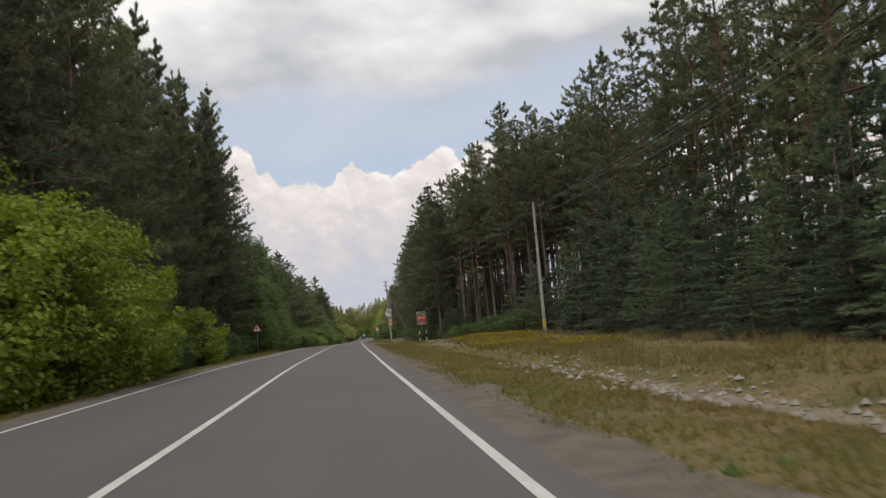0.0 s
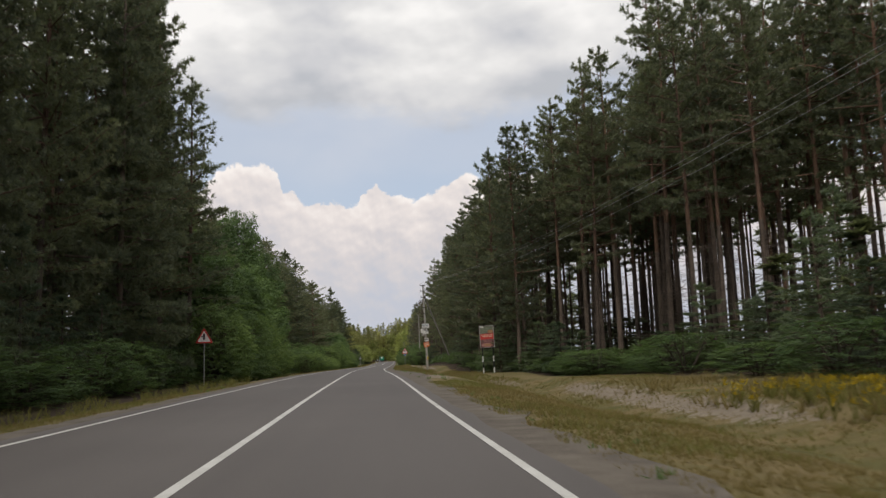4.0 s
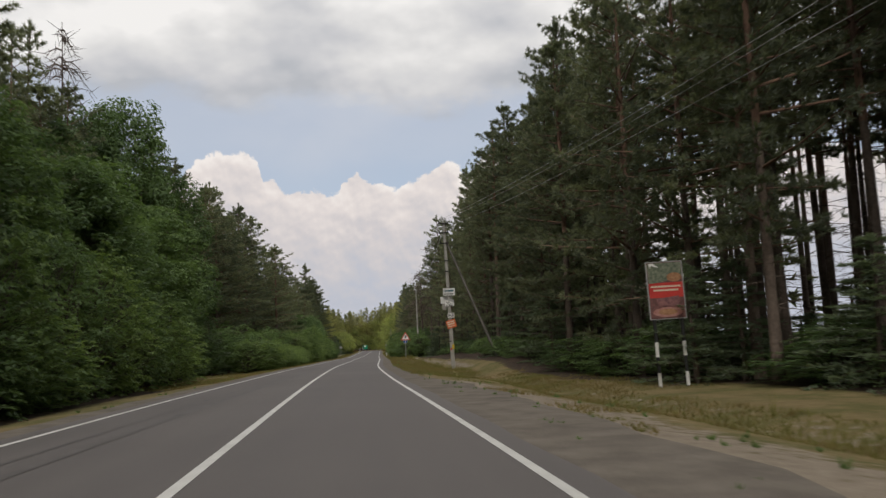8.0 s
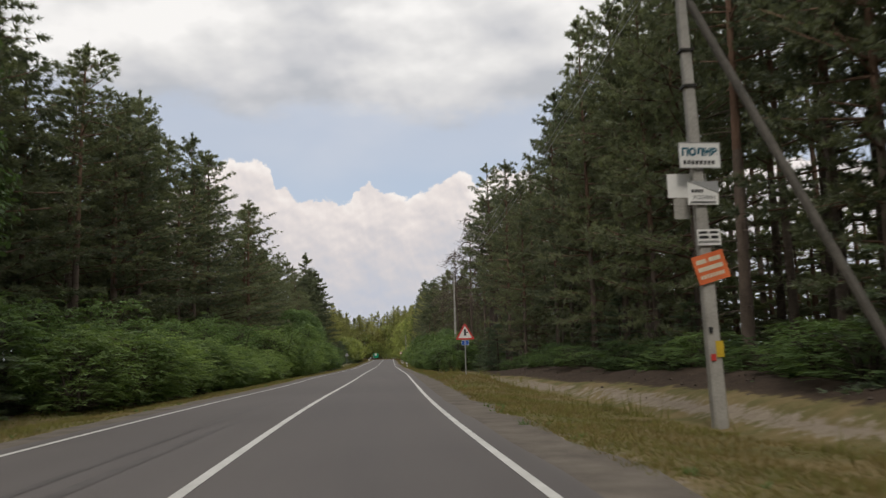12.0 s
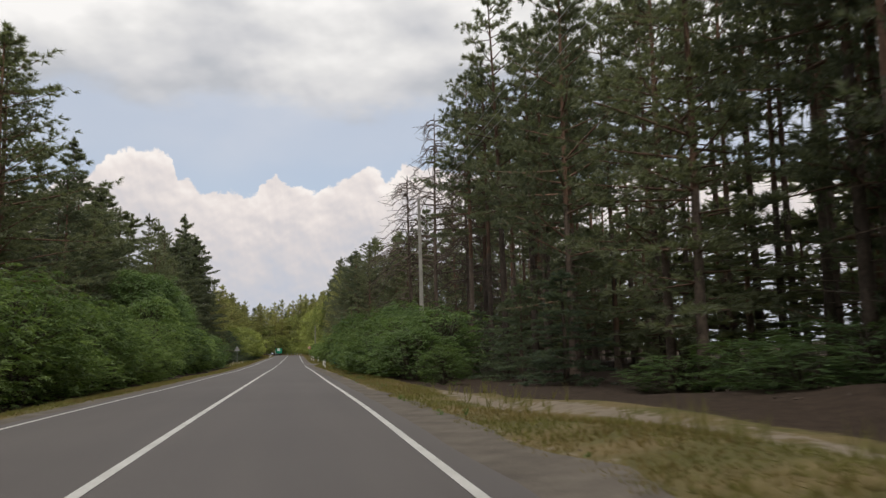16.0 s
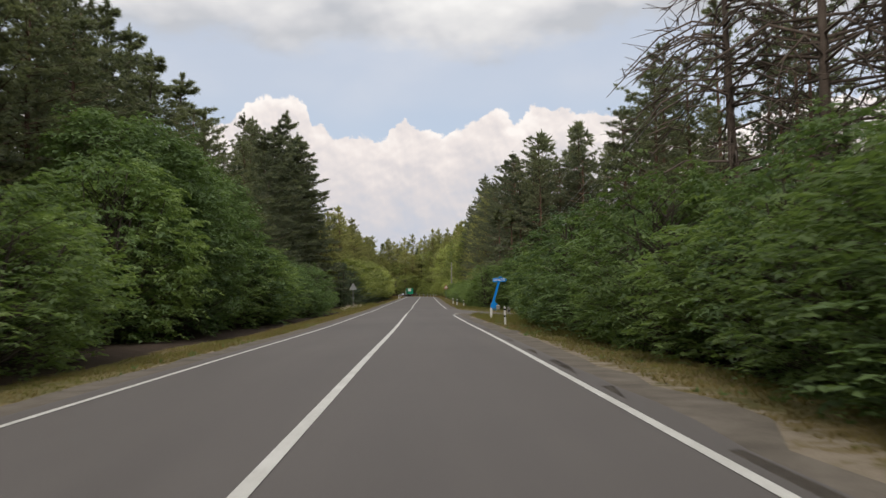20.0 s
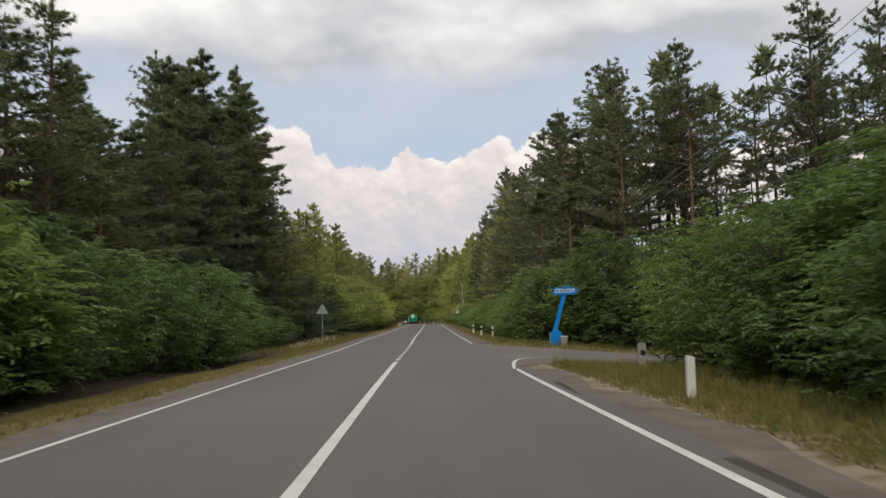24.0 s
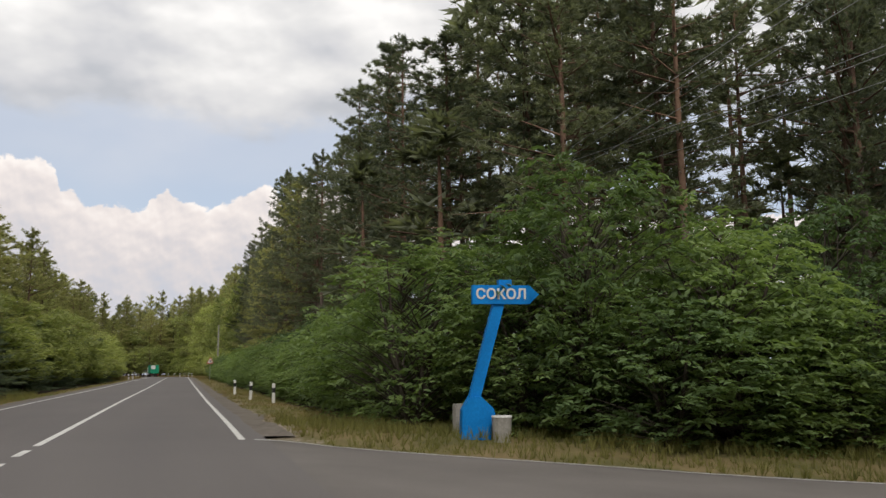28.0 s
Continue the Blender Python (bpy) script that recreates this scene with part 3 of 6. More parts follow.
def leaves(P, D, size, rng, slim=0.5):
    """Kite-shaped leaves at the points P, facing about D."""
    D = D / (np.linalg.norm(D, axis=1)[:, None] + 1e-9)
    A = np.cross(D, rng.normal(0, 1, D.shape))
    A /= np.linalg.norm(A, axis=1)[:, None] + 1e-9
    B = np.cross(D, A)
    L = size * rng.uniform(0.6, 1.3, (len(P), 1))
    v = np.empty((len(P) * 4, 3))
    v[0::4], v[2::4] = P - A * L / 2, P + A * L / 2 - D * L * 0.12
    v[1::4], v[3::4] = P + B * L * slim / 2 + D * L * 0.08, P - B * L * slim / 2 + D * L * 0.08
    return v


def soup(name, v, k, mat):
    """A mesh of loose triangles (k = 3) or kites (k = 4)."""
    me = bpy.data.meshes.new(name)
    n = len(v) // k
    me.vertices.add(len(v))
    me.vertices.foreach_set("co", np.asarray(v, dtype=np.float32).ravel())
    me.loops.add(n * k)
    me.loops.foreach_set("vertex_index", np.arange(n * k, dtype=np.int32))
    me.polygons.add(n)
    me.polygons.foreach_set("loop_start", np.arange(0, n * k, k, dtype=np.int32))
    me.polygons.foreach_set("loop_total", np.full(n, k, dtype=np.int32))
    me.materials.append(mat)
    me.update(calc_edges=True)
    return me


class Wood:
    """Collects tapered limbs as one mesh; each limb has its material slot."""

    def __init__(self):
        self.v, self.f, self.m = [], [], []

    def limb(self, pts, radii, seg=5, slot=0):
        base = len(self.v)
        for i, (p, r) in enumerate(zip(pts, radii)):
            t = Vector(pts[min(i + 1, len(pts) - 1)]) - Vector(pts[max(i - 1, 0)])
            a = t.orthogonal().normalized()
            b = t.normalized().cross(a)
            for j in range(seg):
                an = 2 * math.pi * j / seg
                q = Vector(p) + (a * math.cos(an) + b * math.sin(an)) * r
                self.v.append(tuple(q))
        for i in range(len(pts) - 1):
            for j in range(seg):
                k, k2 = base + i * seg + j, base + i * seg + (j + 1) % seg
                self.f.append((k, k2, k2 + seg, k + seg))
                self.m.append(slot[i] if isinstance(slot, (list, tuple)) else slot)

    def mesh(self, name, mats):
        me = mesh_of(name, self.v, self.f, mats, True)
        me.polygons.foreach_set("material_index", self.m)
        return me


def trunk_points(H, lean, rng, k=9):
    pts = []
    ph, am = rng.uniform(0, 6.3), rng.uniform(0.05, 0.22)
    for i in range(k):
        u = i / (k - 1)
        pts.append((lean[0] * u * H + am * math.sin(ph + 4 * u) * u, lean[1] * u * H + am * math.cos(ph + 3.3 * u) * u, H * u - 0.4 * (u == 0)))
    return pts


def on_trunk(pts, z):
    zs = [p[2] for p in pts]
    return np.array([np.interp(z, zs, [p[i] for p in pts]) for i in range(3)])


def pine_meshes(seed, H, low, wide, branches, tufts, per, mat, shape="pine", blade=(0.42, 0.075), stubs=14, fill=0.0, taper=0.85):
    """A pine: trunk with whorls of limbs and dead stubs; crown of needle tufts on the limbs' side shoots. low: bare share of the height."""
    rng = np.random.default_rng(seed)
    w = Wood()
    lean = rng.normal(0, 0.008, 2)
    tp = trunk_points(H, lean, rng)
    r0 = 0.0078 * H + 0.02
    w.limb(tp, [r0 * (1.25 if i == 0 else 1) * (1 - 0.93 * (i / 8) ** 1.15) + 0.012 for i in range(9)], 8, [0, 0, 0, 1, 1, 1, 1, 1] if shape == "pine" else 0)
    P, D = [], []
    z0 = low * H
    whorl = 5 if shape == "pine" else 6
    rings = max(1, branches // whorl)
    ring_az = 0.0
    side_bias = rng.uniform(0, 6.28)
    for b in range(branches):
        if b % whorl == 0:
            ring_az = rng.uniform(0, 6.28)
        u = min(0.99, max(0.001, (b // whorl + rng.normal(0.5, 0.34)) / rings)) ** (0.9 if shape == "pine" else 1.15)
        z = z0 + (H * 0.985 - z0) * u
        az = ring_az + (b % whorl) * 6.28 / whorl + rng.normal(0, 0.25)
        lop = 1.0 + 0.16 * math.cos(az - side_bias)
        if shape == "pine":
            L = wide * lop * (1 - u) ** 0.55 * min(1.0, 0.5 + 2.0 * u) * rng.uniform(0.4, 1.3) + 0.25
            rise = 0.02 + 0.60 * u + rng.normal(0, 0.14)
        else:
            L = wide * lop * (1 - u) ** taper * rng.uniform(0.6, 1.15) + 0.2
            rise = -0.10 + 0.60 * u + rng.normal(0, 0.10)
        h = np.array([math.cos(az), math.sin(az), 0.0])
        side = np.array([-h[1], h[0], 0.0])
        o = on_trunk(tp, z)
        sag = rng.uniform(0.02, 0.22) * L if shape == "pine" else 0.16 * L

        def at(s):
            return o + h * L * s + np.array([0, 0, rise * L * s - sag * s * s + 0.10 * L * s ** 4])
        rb = 0.014 * L + 0.012
        w.limb([tuple(at(s)) for s in (0.0, 0.5, 1.0)], [rb, rb * 0.6, 0.006], 3, 1 if shape == "pine" else 0)
        k = max(4, int(tufts * (0.35 + L / (wide + 0.3))))
        s = rng.uniform(0.26 if low > 0.3 else 0.08, 1.04, k) ** 0.75
        off = rng.normal(0, 0.24, k) * L * (1.15 - s * 0.75)
        droop = rng.uniform(0.0, 0.16)
        for si, oi in zip(s, off):
            q = at(si) + side * oi + np.array([0, 0, rng.normal(0.03, 0.05) * (0.5 + L * 0.2) - droop * abs(oi)])
            P.append(q)
            D.append(h * 0.7 + side * np.sign(oi) * 0.45 + np.array([0, 0, 0.42 - droop]))
    for b in range(int(fill * branches)):  # inner shoots near the trunk
        z = rng.uniform(z0, H * 0.94)
        u = (z - z0) / (H - z0)
        az, rr = rng.uniform(0, 6.28), wide * (1 - u) * rng.uniform(0.05, 0.45)
        P.append(on_trunk(tp, z) + np.array([math.cos(az) * rr, math.sin(az) * rr, 0.0]))
        D.append(np.array([math.cos(az), math.sin(az), 0.4]))
    for b in range(int(10 + H * 0.5)):     # leading shoots
        u = rng.uniform(0.94, 1.012)
        az, rr = rng.uniform(0, 6.28), 0.5 * (1.02 - u) * 6
        P.append(on_trunk(tp, H * min(u, 1.0)) + np.array([math.cos(az) * rr * 0.5, math.sin(az) * rr * 0.5, H * max(0.0, u - 1.0)]))
        D.append(np.array([rng.normal(0, 0.25), rng.normal(0, 0.25), 1.0]))
    for b in range(stubs):                 # dead stubs below the crown, with a few twigs
        z = rng.uniform(0.10 * H, max(0.2, low) * H + 1)
        az = rng.uniform(0, 6.28)
        L = rng.uniform(0.4, 2.3)
        o = on_trunk(tp, z)
        e = o + np.array([math.cos(az) * L, math.sin(az) * L, rng.uniform(-0.40, 0.15) * L])
        w.limb([tuple(o), tuple((o + e) / 2 + np.array([0, 0, 0.06])), tuple(e)], [0.024, 0.015, 0.005], 3, 0)
        if L > 1.2:
            m = (o + e) / 2
            w.limb([tuple(m), tuple(m + rng.normal(0, 0.32, 3) + np.array([0, 0, -0.15]))], [0.010, 0.004], 3, 0)
    v = blades(np.array(P), np.array(D), per, blade[0], blade[1], rng, 0.55)
    return w.mesh("trunk", [M_BARK, M_BARK_RED]), soup("crown", v, 3, mat)


def leafy_meshes(seed, H, wide, clumps, per, size, mat, stems=3, low=0.1, bark=None, tall=False, slim=0.5, sprays=0):
    """A leafy tree or shrub: stems and limbs that carry clumps of leaves with gaps between them."""
    rng = np.random.default_rng(seed)
    w = Wood()
    P, D = [], []
    tips = []
    for s in range(stems):
        az = 6.28 * s / stems + rng.uniform(-0.5, 0.5)
        spread = (0.06 if tall else 0.28) * H * rng.uniform(0.5, 1.1)
        top = np.array([math.cos(az) * spread, math.sin(az) * spread, H * rng.uniform(0.72, 0.92)])
        mid = top * np.array([0.45, 0.45, 0.5]) + rng.normal(0, 0.06 * H * 0.3, 3)
        r = 0.008 * H + 0.012
        w.limb([(0.08 * math.cos(az), 0.08 * math.sin(az), -0.3), tuple(mid), tuple(top)], [r * 1.3, r, 0.01], 6, 0)
        tips.append((mid, top))
    for c in range(clumps):
        mid, top = tips[c % stems]
        u = rng.uniform(low, 1.0)
        axis = mid * min(1, u / 0.5) + (top - mid) * max(0, (u - 0.5) / 0.5) if u > 0 else mid
        az = rng.uniform(0, 6.28)
        prof = math.sin(math.pi * min(1, max(0.06, (u * 0.86 + 0.10)))) ** 0.6
        rad = wide * prof * rng.uniform(0.45, 1.05) ** 0.6
        zc_ = H * (low * 0.6 + (1 - low * 0.6) * u) * rng.uniform(0.93, 1.05)
        ctr = np.array([axis[0] * 0.4 + math.cos(az) * rad, axis[1] * 0.4 + math.sin(az) * rad, max(0.18, zc_ * 0.95)])
        o = mid * 0.3 + axis * 0.5
        o[2] = max(0.1, ctr[2] - 0.45 * rad - 0.2)
        o[:2] *= 0.5
        w.limb([tuple(o), tuple((o + ctr) / 2 + np.array([0, 0, 0.05 * rad])), tuple(ctr)], [0.02, 0.012, 0.005], 3, 0)
        if sprays:
            for f in range(sprays):        # drooping sprays of paired leaflets
                fa = az + rng.normal(0, 1.0)
                out = np.array([math.cos(fa), math.sin(fa), rng.uniform(0.1, 0.9)])
                across = np.array([-math.sin(fa), math.cos(fa), 0.0])
                fl = rng.uniform(0.32, 0.62)
                base = ctr + rng.normal(0, 0.10 + 0.05 * wide, 3)
                m = max(3, per // sprays)
                sx = np.linspace(0.15, 1.0, m)
                q = base + out * (sx * fl)[:, None] - np.array([0, 0, 1.0]) * (0.55 * fl * sx ** 2)[:, None]
                sgn = np.where(np.arange(m) % 2 == 0, 1.0, -1.0)[:, None]
                q = q + across * sgn * size * 0.42 + rng.normal(0, 0.015, q.shape)
                q[:, 2] = np.maximum(q[:, 2], 0.04)
                P.append(q)
                D.append(np.array([0, 0, 1.0]) + out * 0.35 + across * sgn * 0.35 + rng.normal(0, 0.28, q.shape))
            continue
        k = int(per * rng.uniform(0.6, 1.4))
        cr = (0.20 + 0.10 * wide) * rng.uniform(0.7, 1.35) * (1.5 if tall else 1.0)
        q = rng.normal(0, 1, (k, 3))
        q /= np.linalg.norm(q, axis=1)[:, None]
        q *= (rng.uniform(0.25, 1.0, (k, 1)) ** 0.5) * cr
        q[:, 2] *= 0.72
        pts = ctr + q
        pts[:, 2] = np.maximum(pts[:, 2], 0.04)
        P.append(pts)
        D.append(q / cr * 0.7 + np.array([math.cos(az) * 0.3, math.sin(az) * 0.3, 0.75]) + rng.normal(0, 0.35, q.shape))
    P, D = np.concatenate(P), np.concatenate(D)
    return w.mesh("stem", [bark or M_TWIG]), soup("crown", leaves(P, D, size, rng, slim), 4, mat)


def dead_meshes(seed, H, branches, wide):
    rng = np.random.default_rng(seed)
    w, trunk = Wood(), Wood()
    tp = trunk_points(H, rng.normal(0, 0.012, 2), rng)
    trunk.limb(tp, [0.22 * (1 - 0.93 * i / 8) + 0.01 for i in range(9)], 7, 0)
    for b in range(branches):
        u = 0.32 + 0.67 * rng.random() ** 0.8
        o = on_trunk(tp, H * u)
        az = rng.uniform(0, 6.28)
        L = wide * (1.15 - u) * rng.uniform(0.6, 1.3) + 0.3
        h = np.array([math.cos(az), math.sin(az), 0])
        pts = [o + h * L * s + np.array([0, 0, L * (0.35 * s - 0.75 * s * s)]) for s in (0, 0.35, 0.7, 1.0)]
        w.limb([tuple(p) for p in pts], [0.055, 0.04, 0.028, 0.012], 3, 0)
        for t in range(9):
            s = rng.uniform(0.3, 1.0)
            i = min(2, int(s * 3))
            a = pts[i] + (pts[i + 1] - pts[i]) * (s * 3 - i if s < 1 else 1)
            e = a + h * rng.uniform(0.1, 0.5) + np.array([rng.normal(0, 0.45), rng.normal(0, 0.45), rng.uniform(-0.6, 0.3)])
            w.limb([tuple(a), tuple(e)], [0.022, 0.009], 3, 0)
    return trunk.mesh("trunk", [M_DEADWOOD]), w.mesh("branches", [M_DEADWOOD])


KINDS = {}


def kind(name, label, category, wood_name, meshes, group):
    KINDS[name] = dict(label=label, category=category, wood=wood_name, meshes=meshes, group=group)


kind("tall_pine", "tall Scots pine with bare reddish trunk and dark crown", "tree", "trunk",
     [pine_meshes(11 + i, 20.0, lo, wd, 60, 22, 15, M_NEEDLE, blade=(0.27, 0.050), stubs=26) for i, (lo, wd) in enumerate([(0.44, 3.0), (0.54, 2.8), (0.36, 3.3)])], "pine forest")
kind("edge_pine", "dark bushy pine at the forest edge", "tree", "trunk",
     [pine_meshes(31 + i, 20.0, lo, wd, 80, 24, 15, M_NEEDLE, blade=(0.29, 0.055), stubs=8, fill=1.5) for i, (lo, wd) in enumerate([(0.10, 3.6), (0.18, 3.3), (0.05, 3.8)])], "pine forest")
kind("young_pine", "young dark green pine with branches to the ground", "tree", "trunk",
     [pine_meshes(51 + i, 9.0, 0.04, wd, 60, 20, 12, M_SPRUCE, "cone", (0.26, 0.050), 0) for i, wd in enumerate([2.4, 2.1])], "forest undergrowth")
kind("cone_pine", "pointed dense dark conifer beside the road", "tree", "trunk",
     [pine_meshes(56 + i, 20.0, 0.03, wd, 108, 32, 14, M_NEEDLE, "cone", (0.34, 0.065), 0, 2.0, 0.58) for i, wd in enumerate([4.2, 3.8])], "pine forest")
# these needles carry painted sunlight; the same sun falls on every tree
kind("sun_tint_pine", "tall pine with sunlight coloured into its yellow-green needles", "tree", "trunk",
     [pine_meshes(61 + i, 17.0, 0.08, 3.3, 80, 16, 11, M_NEEDLE_SUN_TINT, blade=(0.36, 0.075), stubs=4, fill=1.0) for i in range(2)], "pine forest")
kind("back_pine", "tall thin pine deep in the forest", "tree", "trunk",
     [pine_meshes(71 + i, 20.0, 0.52, 2.5, 40, 12, 9, M_NEEDLE, blade=(0.36, 0.080), stubs=20) for i in range(2)], "pine forest")
kind("leafy_tree", "tall leafy tree with dark green crown", "tree", "stem",
     [leafy_meshes(81 + i, 15.0, 3.4, 190, 85, 0.27, M_LEAF_DARK, 3, 0.10, M_BARK, True) for i in range(2)], "roadside trees")
kind("sun_tint_leafy_tree", "leafy tree with sunlight coloured into its pale olive-green crown", "tree", "stem",
     [leafy_meshes(85 + i, 15.0, 3.8, 150, 50, 0.34, M_LEAF_SUN_TINT, 3, 0.10, M_BARK, True) for i in range(3)], "roadside trees")
kind("shrub", "dense green leafy roadside shrub", "shrub", "stem",
     [leafy_meshes(91 + i, 4.0, 1.9, 150, 55, 0.16, M_LEAF, 4, 0.03, slim=0.42, sprays=5) for i in range(3)], "roadside shrubs")
kind("dark_shrub", "dark green leafy shrub at the forest edge", "shrub", "stem",
     [leafy_meshes(101 + i, 4.0, 1.9, 110, 44, 0.165, M_LEAF_DARK, 4, 0.03, slim=0.45, sprays=4) for i in range(2)], "roadside shrubs")
kind("yellow_shrub", "bright yellow-green maple shrub beside the road", "shrub", "stem",
     [leafy_meshes(111 + i, 5.0, 2.3, 220, 52, 0.14, M_LEAF_YELLOW, 4, 0.03, slim=0.75) for i in range(2)], "roadside shrubs")
_dead = [dead_meshes(121 + i, 15.0, 72, 5.6) for i in range(2)]
PROTO = {}
_count = [0]


def plant(k, x, y, h_scale=1.0, wide=1.0, turn=None, variant=None):
    """Plant one tree or shrub; alike ones share their meshes."""
    _count[0] += 1
    i = _count[0]
    rot = (i * 137.5) % 360 if turn is None else turn
    ks = KINDS[k]
    v = (i * 7 // 3) % len(ks["meshes"]) if variant is None else variant
    wood, crown = ks["meshes"][v]
    at = pose(x, y, land_z(x, y) - 0.02, 0, 0, rot) @ Matrix.Diagonal((wide, wide, h_scale, 1))
    t = thing(k, ks["label"], ks["category"], ks["group"], at=at)
    part(ks["wood"], wood, None, t)
    part("crown", crown, None, t)
    return t


rnd = random.Random(5)


def row(k, y0, y1, d, step, h, side, jitter=0.5, hvar=0.12, w=1.0, wvar=0.12):
    """A row of plants along the road, at the offset d from its middle."""
    y = y0 + rnd.uniform(0, step)
    while y < y1:
        dd = (d(y) if callable(d) else d) + rnd.uniform(-jitter, jitter)
        x = xc(y) + side * dd
        if not in_side_road(x, y, 1.5):
            kk = k if isinstance(k, str) else rnd.choice(k)
            plant(kk, x, y, h * rnd.uniform(1 - hvar, 1 + hvar), w * rnd.uniform(1 - wvar, 1 + wvar))
        y += step * rnd.uniform(0.7, 1.3)


R, L = 1, -1
# right side: forest edge set back behind a field, then closer
row(["edge_pine", "tall_pine"], -20, 50, 27.0, 4.6, 1.25, R, 1.5)
row("young_pine", 0, 66, 21.5, 2.6, 0.95, R, 1.6, 0.3)
row("young_pine", 0, 66, 24.5, 3.2, 1.2, R, 1.2, 0.2, 1.1)
row("young_pine", 20, 60, 19.0, 5.0, 0.5, R, 1.0, 0.3)
row(["edge_pine", "edge_pine", "tall_pine"], 48, 74, 27.5, 3.4, 1.24, R, 2.0, 0.08)
row("young_pine", 48, 78, 24.5, 3.6, 0.95, R, 1.4, 0.2)
row("tall_pine", 80, 122, 27.0, 2.8, 1.16, R, 2.2, 0.08)
row("tall_pine", 84, 130, 21.5, 3.2, 1.14, R, 1.6)
row("tall_pine", 98, 130, 17.6, 3.0, 1.03, R, 1.0)
row("tall_pine", 84, 126, 30.0, 3.4, 1.24, R, 1.6)
row("young_pine", 62, 84, 20.0, 2.8, 0.5, R, 1.6, 0.4)
row(["young_pine", "dark_shrub"], 84, 128, 20.0, 3.0, 0.3, R, 1.6, 0.4)
row("back_pine", 86, 132, 23.5, 2.2, 1.1, R, 2.5, 0.1, 0.8)
row("back_pine", 86, 132, 36.0, 2.4, 1.15, R, 2.5, 0.1, 0.8)
row(["young_pine", "dark_shrub"], 88, 130, 15.6, 3.2, 0.36, R, 0.8, 0.4)
row("edge_pine", 108, 150, 14.6, 3.8, 1.0, R, 1.0, 0.10)
row(["young_pine", "dark_shrub"], 112, 150, 13.4, 4.4, 0.4, R, 0.8, 0.4)
row(["tall_pine", "edge_pine"], 132, 200, 18.0, 4.2, 1.1, R, 1.4)
row(["edge_pine", "tall_pine"], 150, 192, 14.4, 4.6, 1.0, R, 1.0, 0.14)
row(["young_pine", "dark_shrub"], 150, 196, 14.0, 5.5, 0.38, R, 0.6, 0.3)
row("tall_pine", 128, 196, 16.2, 4.6, 0.98, R, 1.0, 0.12, 0.9)
for x, y, h in ((9.4, 195.5, 0.78), (10.4, 208.5, 1.04), (11.5, 201.5, 0.95), (12.2, 213, 1.0), (12.5, 168, 1.14)):
    plant("edge_pine", x, y, h, 0.95)
# single crowns that stand out along the edge: x, y, height above the road
for x, y, h in ((18.5, 97.8, 28.4), (21.2, 95.9, 27.5), (23.6, 90.6, 25.0), (16.3, 108.9, 24.6), (30.9, 88.0, 27.6), (12.6, 144.6, 24.2), (12.1, 165.9, 22.3), (10.9, 169.5, 20.7), (11.8, 191.7, 22.2)):
    plant("edge_pine" if y > 140 else "tall_pine", x, y, h / 20, 1.12)
row("tall_pine", 214, 234, 15.0, 3.8, 1.05, R, 1.2)
row("back_pine", 168, 214, 21.5, 4.0, 1.05, R, 1.4)
row("tall_pine", 196, 240, 19.5, 4.4, 1.0, R, 1.4)
row("edge_pine", 254, 268, 14.0, 3.2, 0.66, R, 1.0, 0.12)
row("young_pine", 200, 242, 12.0, 5.0, 0.5, R, 0.8, 0.3)
row(["dark_shrub", "shrub", "dark_shrub"], 212, 222, 7.6, 2.2, 0.72, R, 0.3, 0.25)
plant("shrub", 4.3, 207.6, 0.42, 0.5)
row(["shrub", "dark_shrub", "dark_shrub"], 221, 268, lambda y: 7.2 + 1.4 * smooth(248, 260, y), 2.5, 0.88, R, 0.4, 0.36, 1.0, 0.2)
row("dark_shrub", 215, 268, lambda y: 9.4 + 1.4 * smooth(248, 260, y), 3.0, 1.05, R, 0.6, 0.2)
row("leafy_tree", 246, 270, 11.4, 5.0, 0.36, R, 0.6, 0.15, 0.8)
for y in (258.6, 262.4, 266.0):
    plant("shrub", xc(y) + 9.4, y, 0.72, 0.95)
row("back_pine", -20, 84, 33.0, 4.2, 1.2, R, 1.6)
row("back_pine", 100, 142, 26.0, 3.2, 1.02, R, 1.6)
row("back_pine", 84, 135, 32.0, 3.4, 1.25, R, 2.2)
row("back_pine", 135, 268, 23.5, 5.0, 1.05, R, 1.6)
row("dark_shrub", 62, 200, 16.6, 6.0, 0.35, R, 1.5, 0.4)
row("dark_shrub", 138, 198, 12.6, 3.4, 0.28, R, 0.6, 0.4, 0.7)
# beyond the junction on the right
row("shrub", 301, 420, 8.4, 2.6, 0.75, R, 0.4, 0.25)
row("dark_shrub", 300, 350, 10.8, 3.0, 1.05, R, 0.5, 0.25)
row(["edge_pine", "tall_pine"], 300, 352, 13.5, 3.4, 0.87, R, 1.2, 0.14)
row(["sun_tint_pine", "edge_pine"], 350, 425, 13.0, 3.6, 1.05, R, 1.2, 0.14)
row("back_pine", 300, 420, 19.0, 3.6, 0.9, R, 1.2)
for i, x in enumerate(np.arange(7.8, 30, 1.9)):
    plant("dark_shrub" if i % 3 == 1 else "shrub", x, max(far_edge(x) + (4.6 if 11 < x < 17 else 2.5), 295.6 - 1.1 * (x - 7)) + rnd.uniform(-0.2, 0.5) + (0.8 if x < 8 else 0), 0.85 * rnd.uniform(0.75, 1.2), 1.1)
for x in np.arange(8.5, 36, 2.8):
    plant("dark_shrub", x, 297.4 - 0.2 * min(x - 8, 10), 1.4 * rnd.uniform(0.8, 1.2), 1.2)
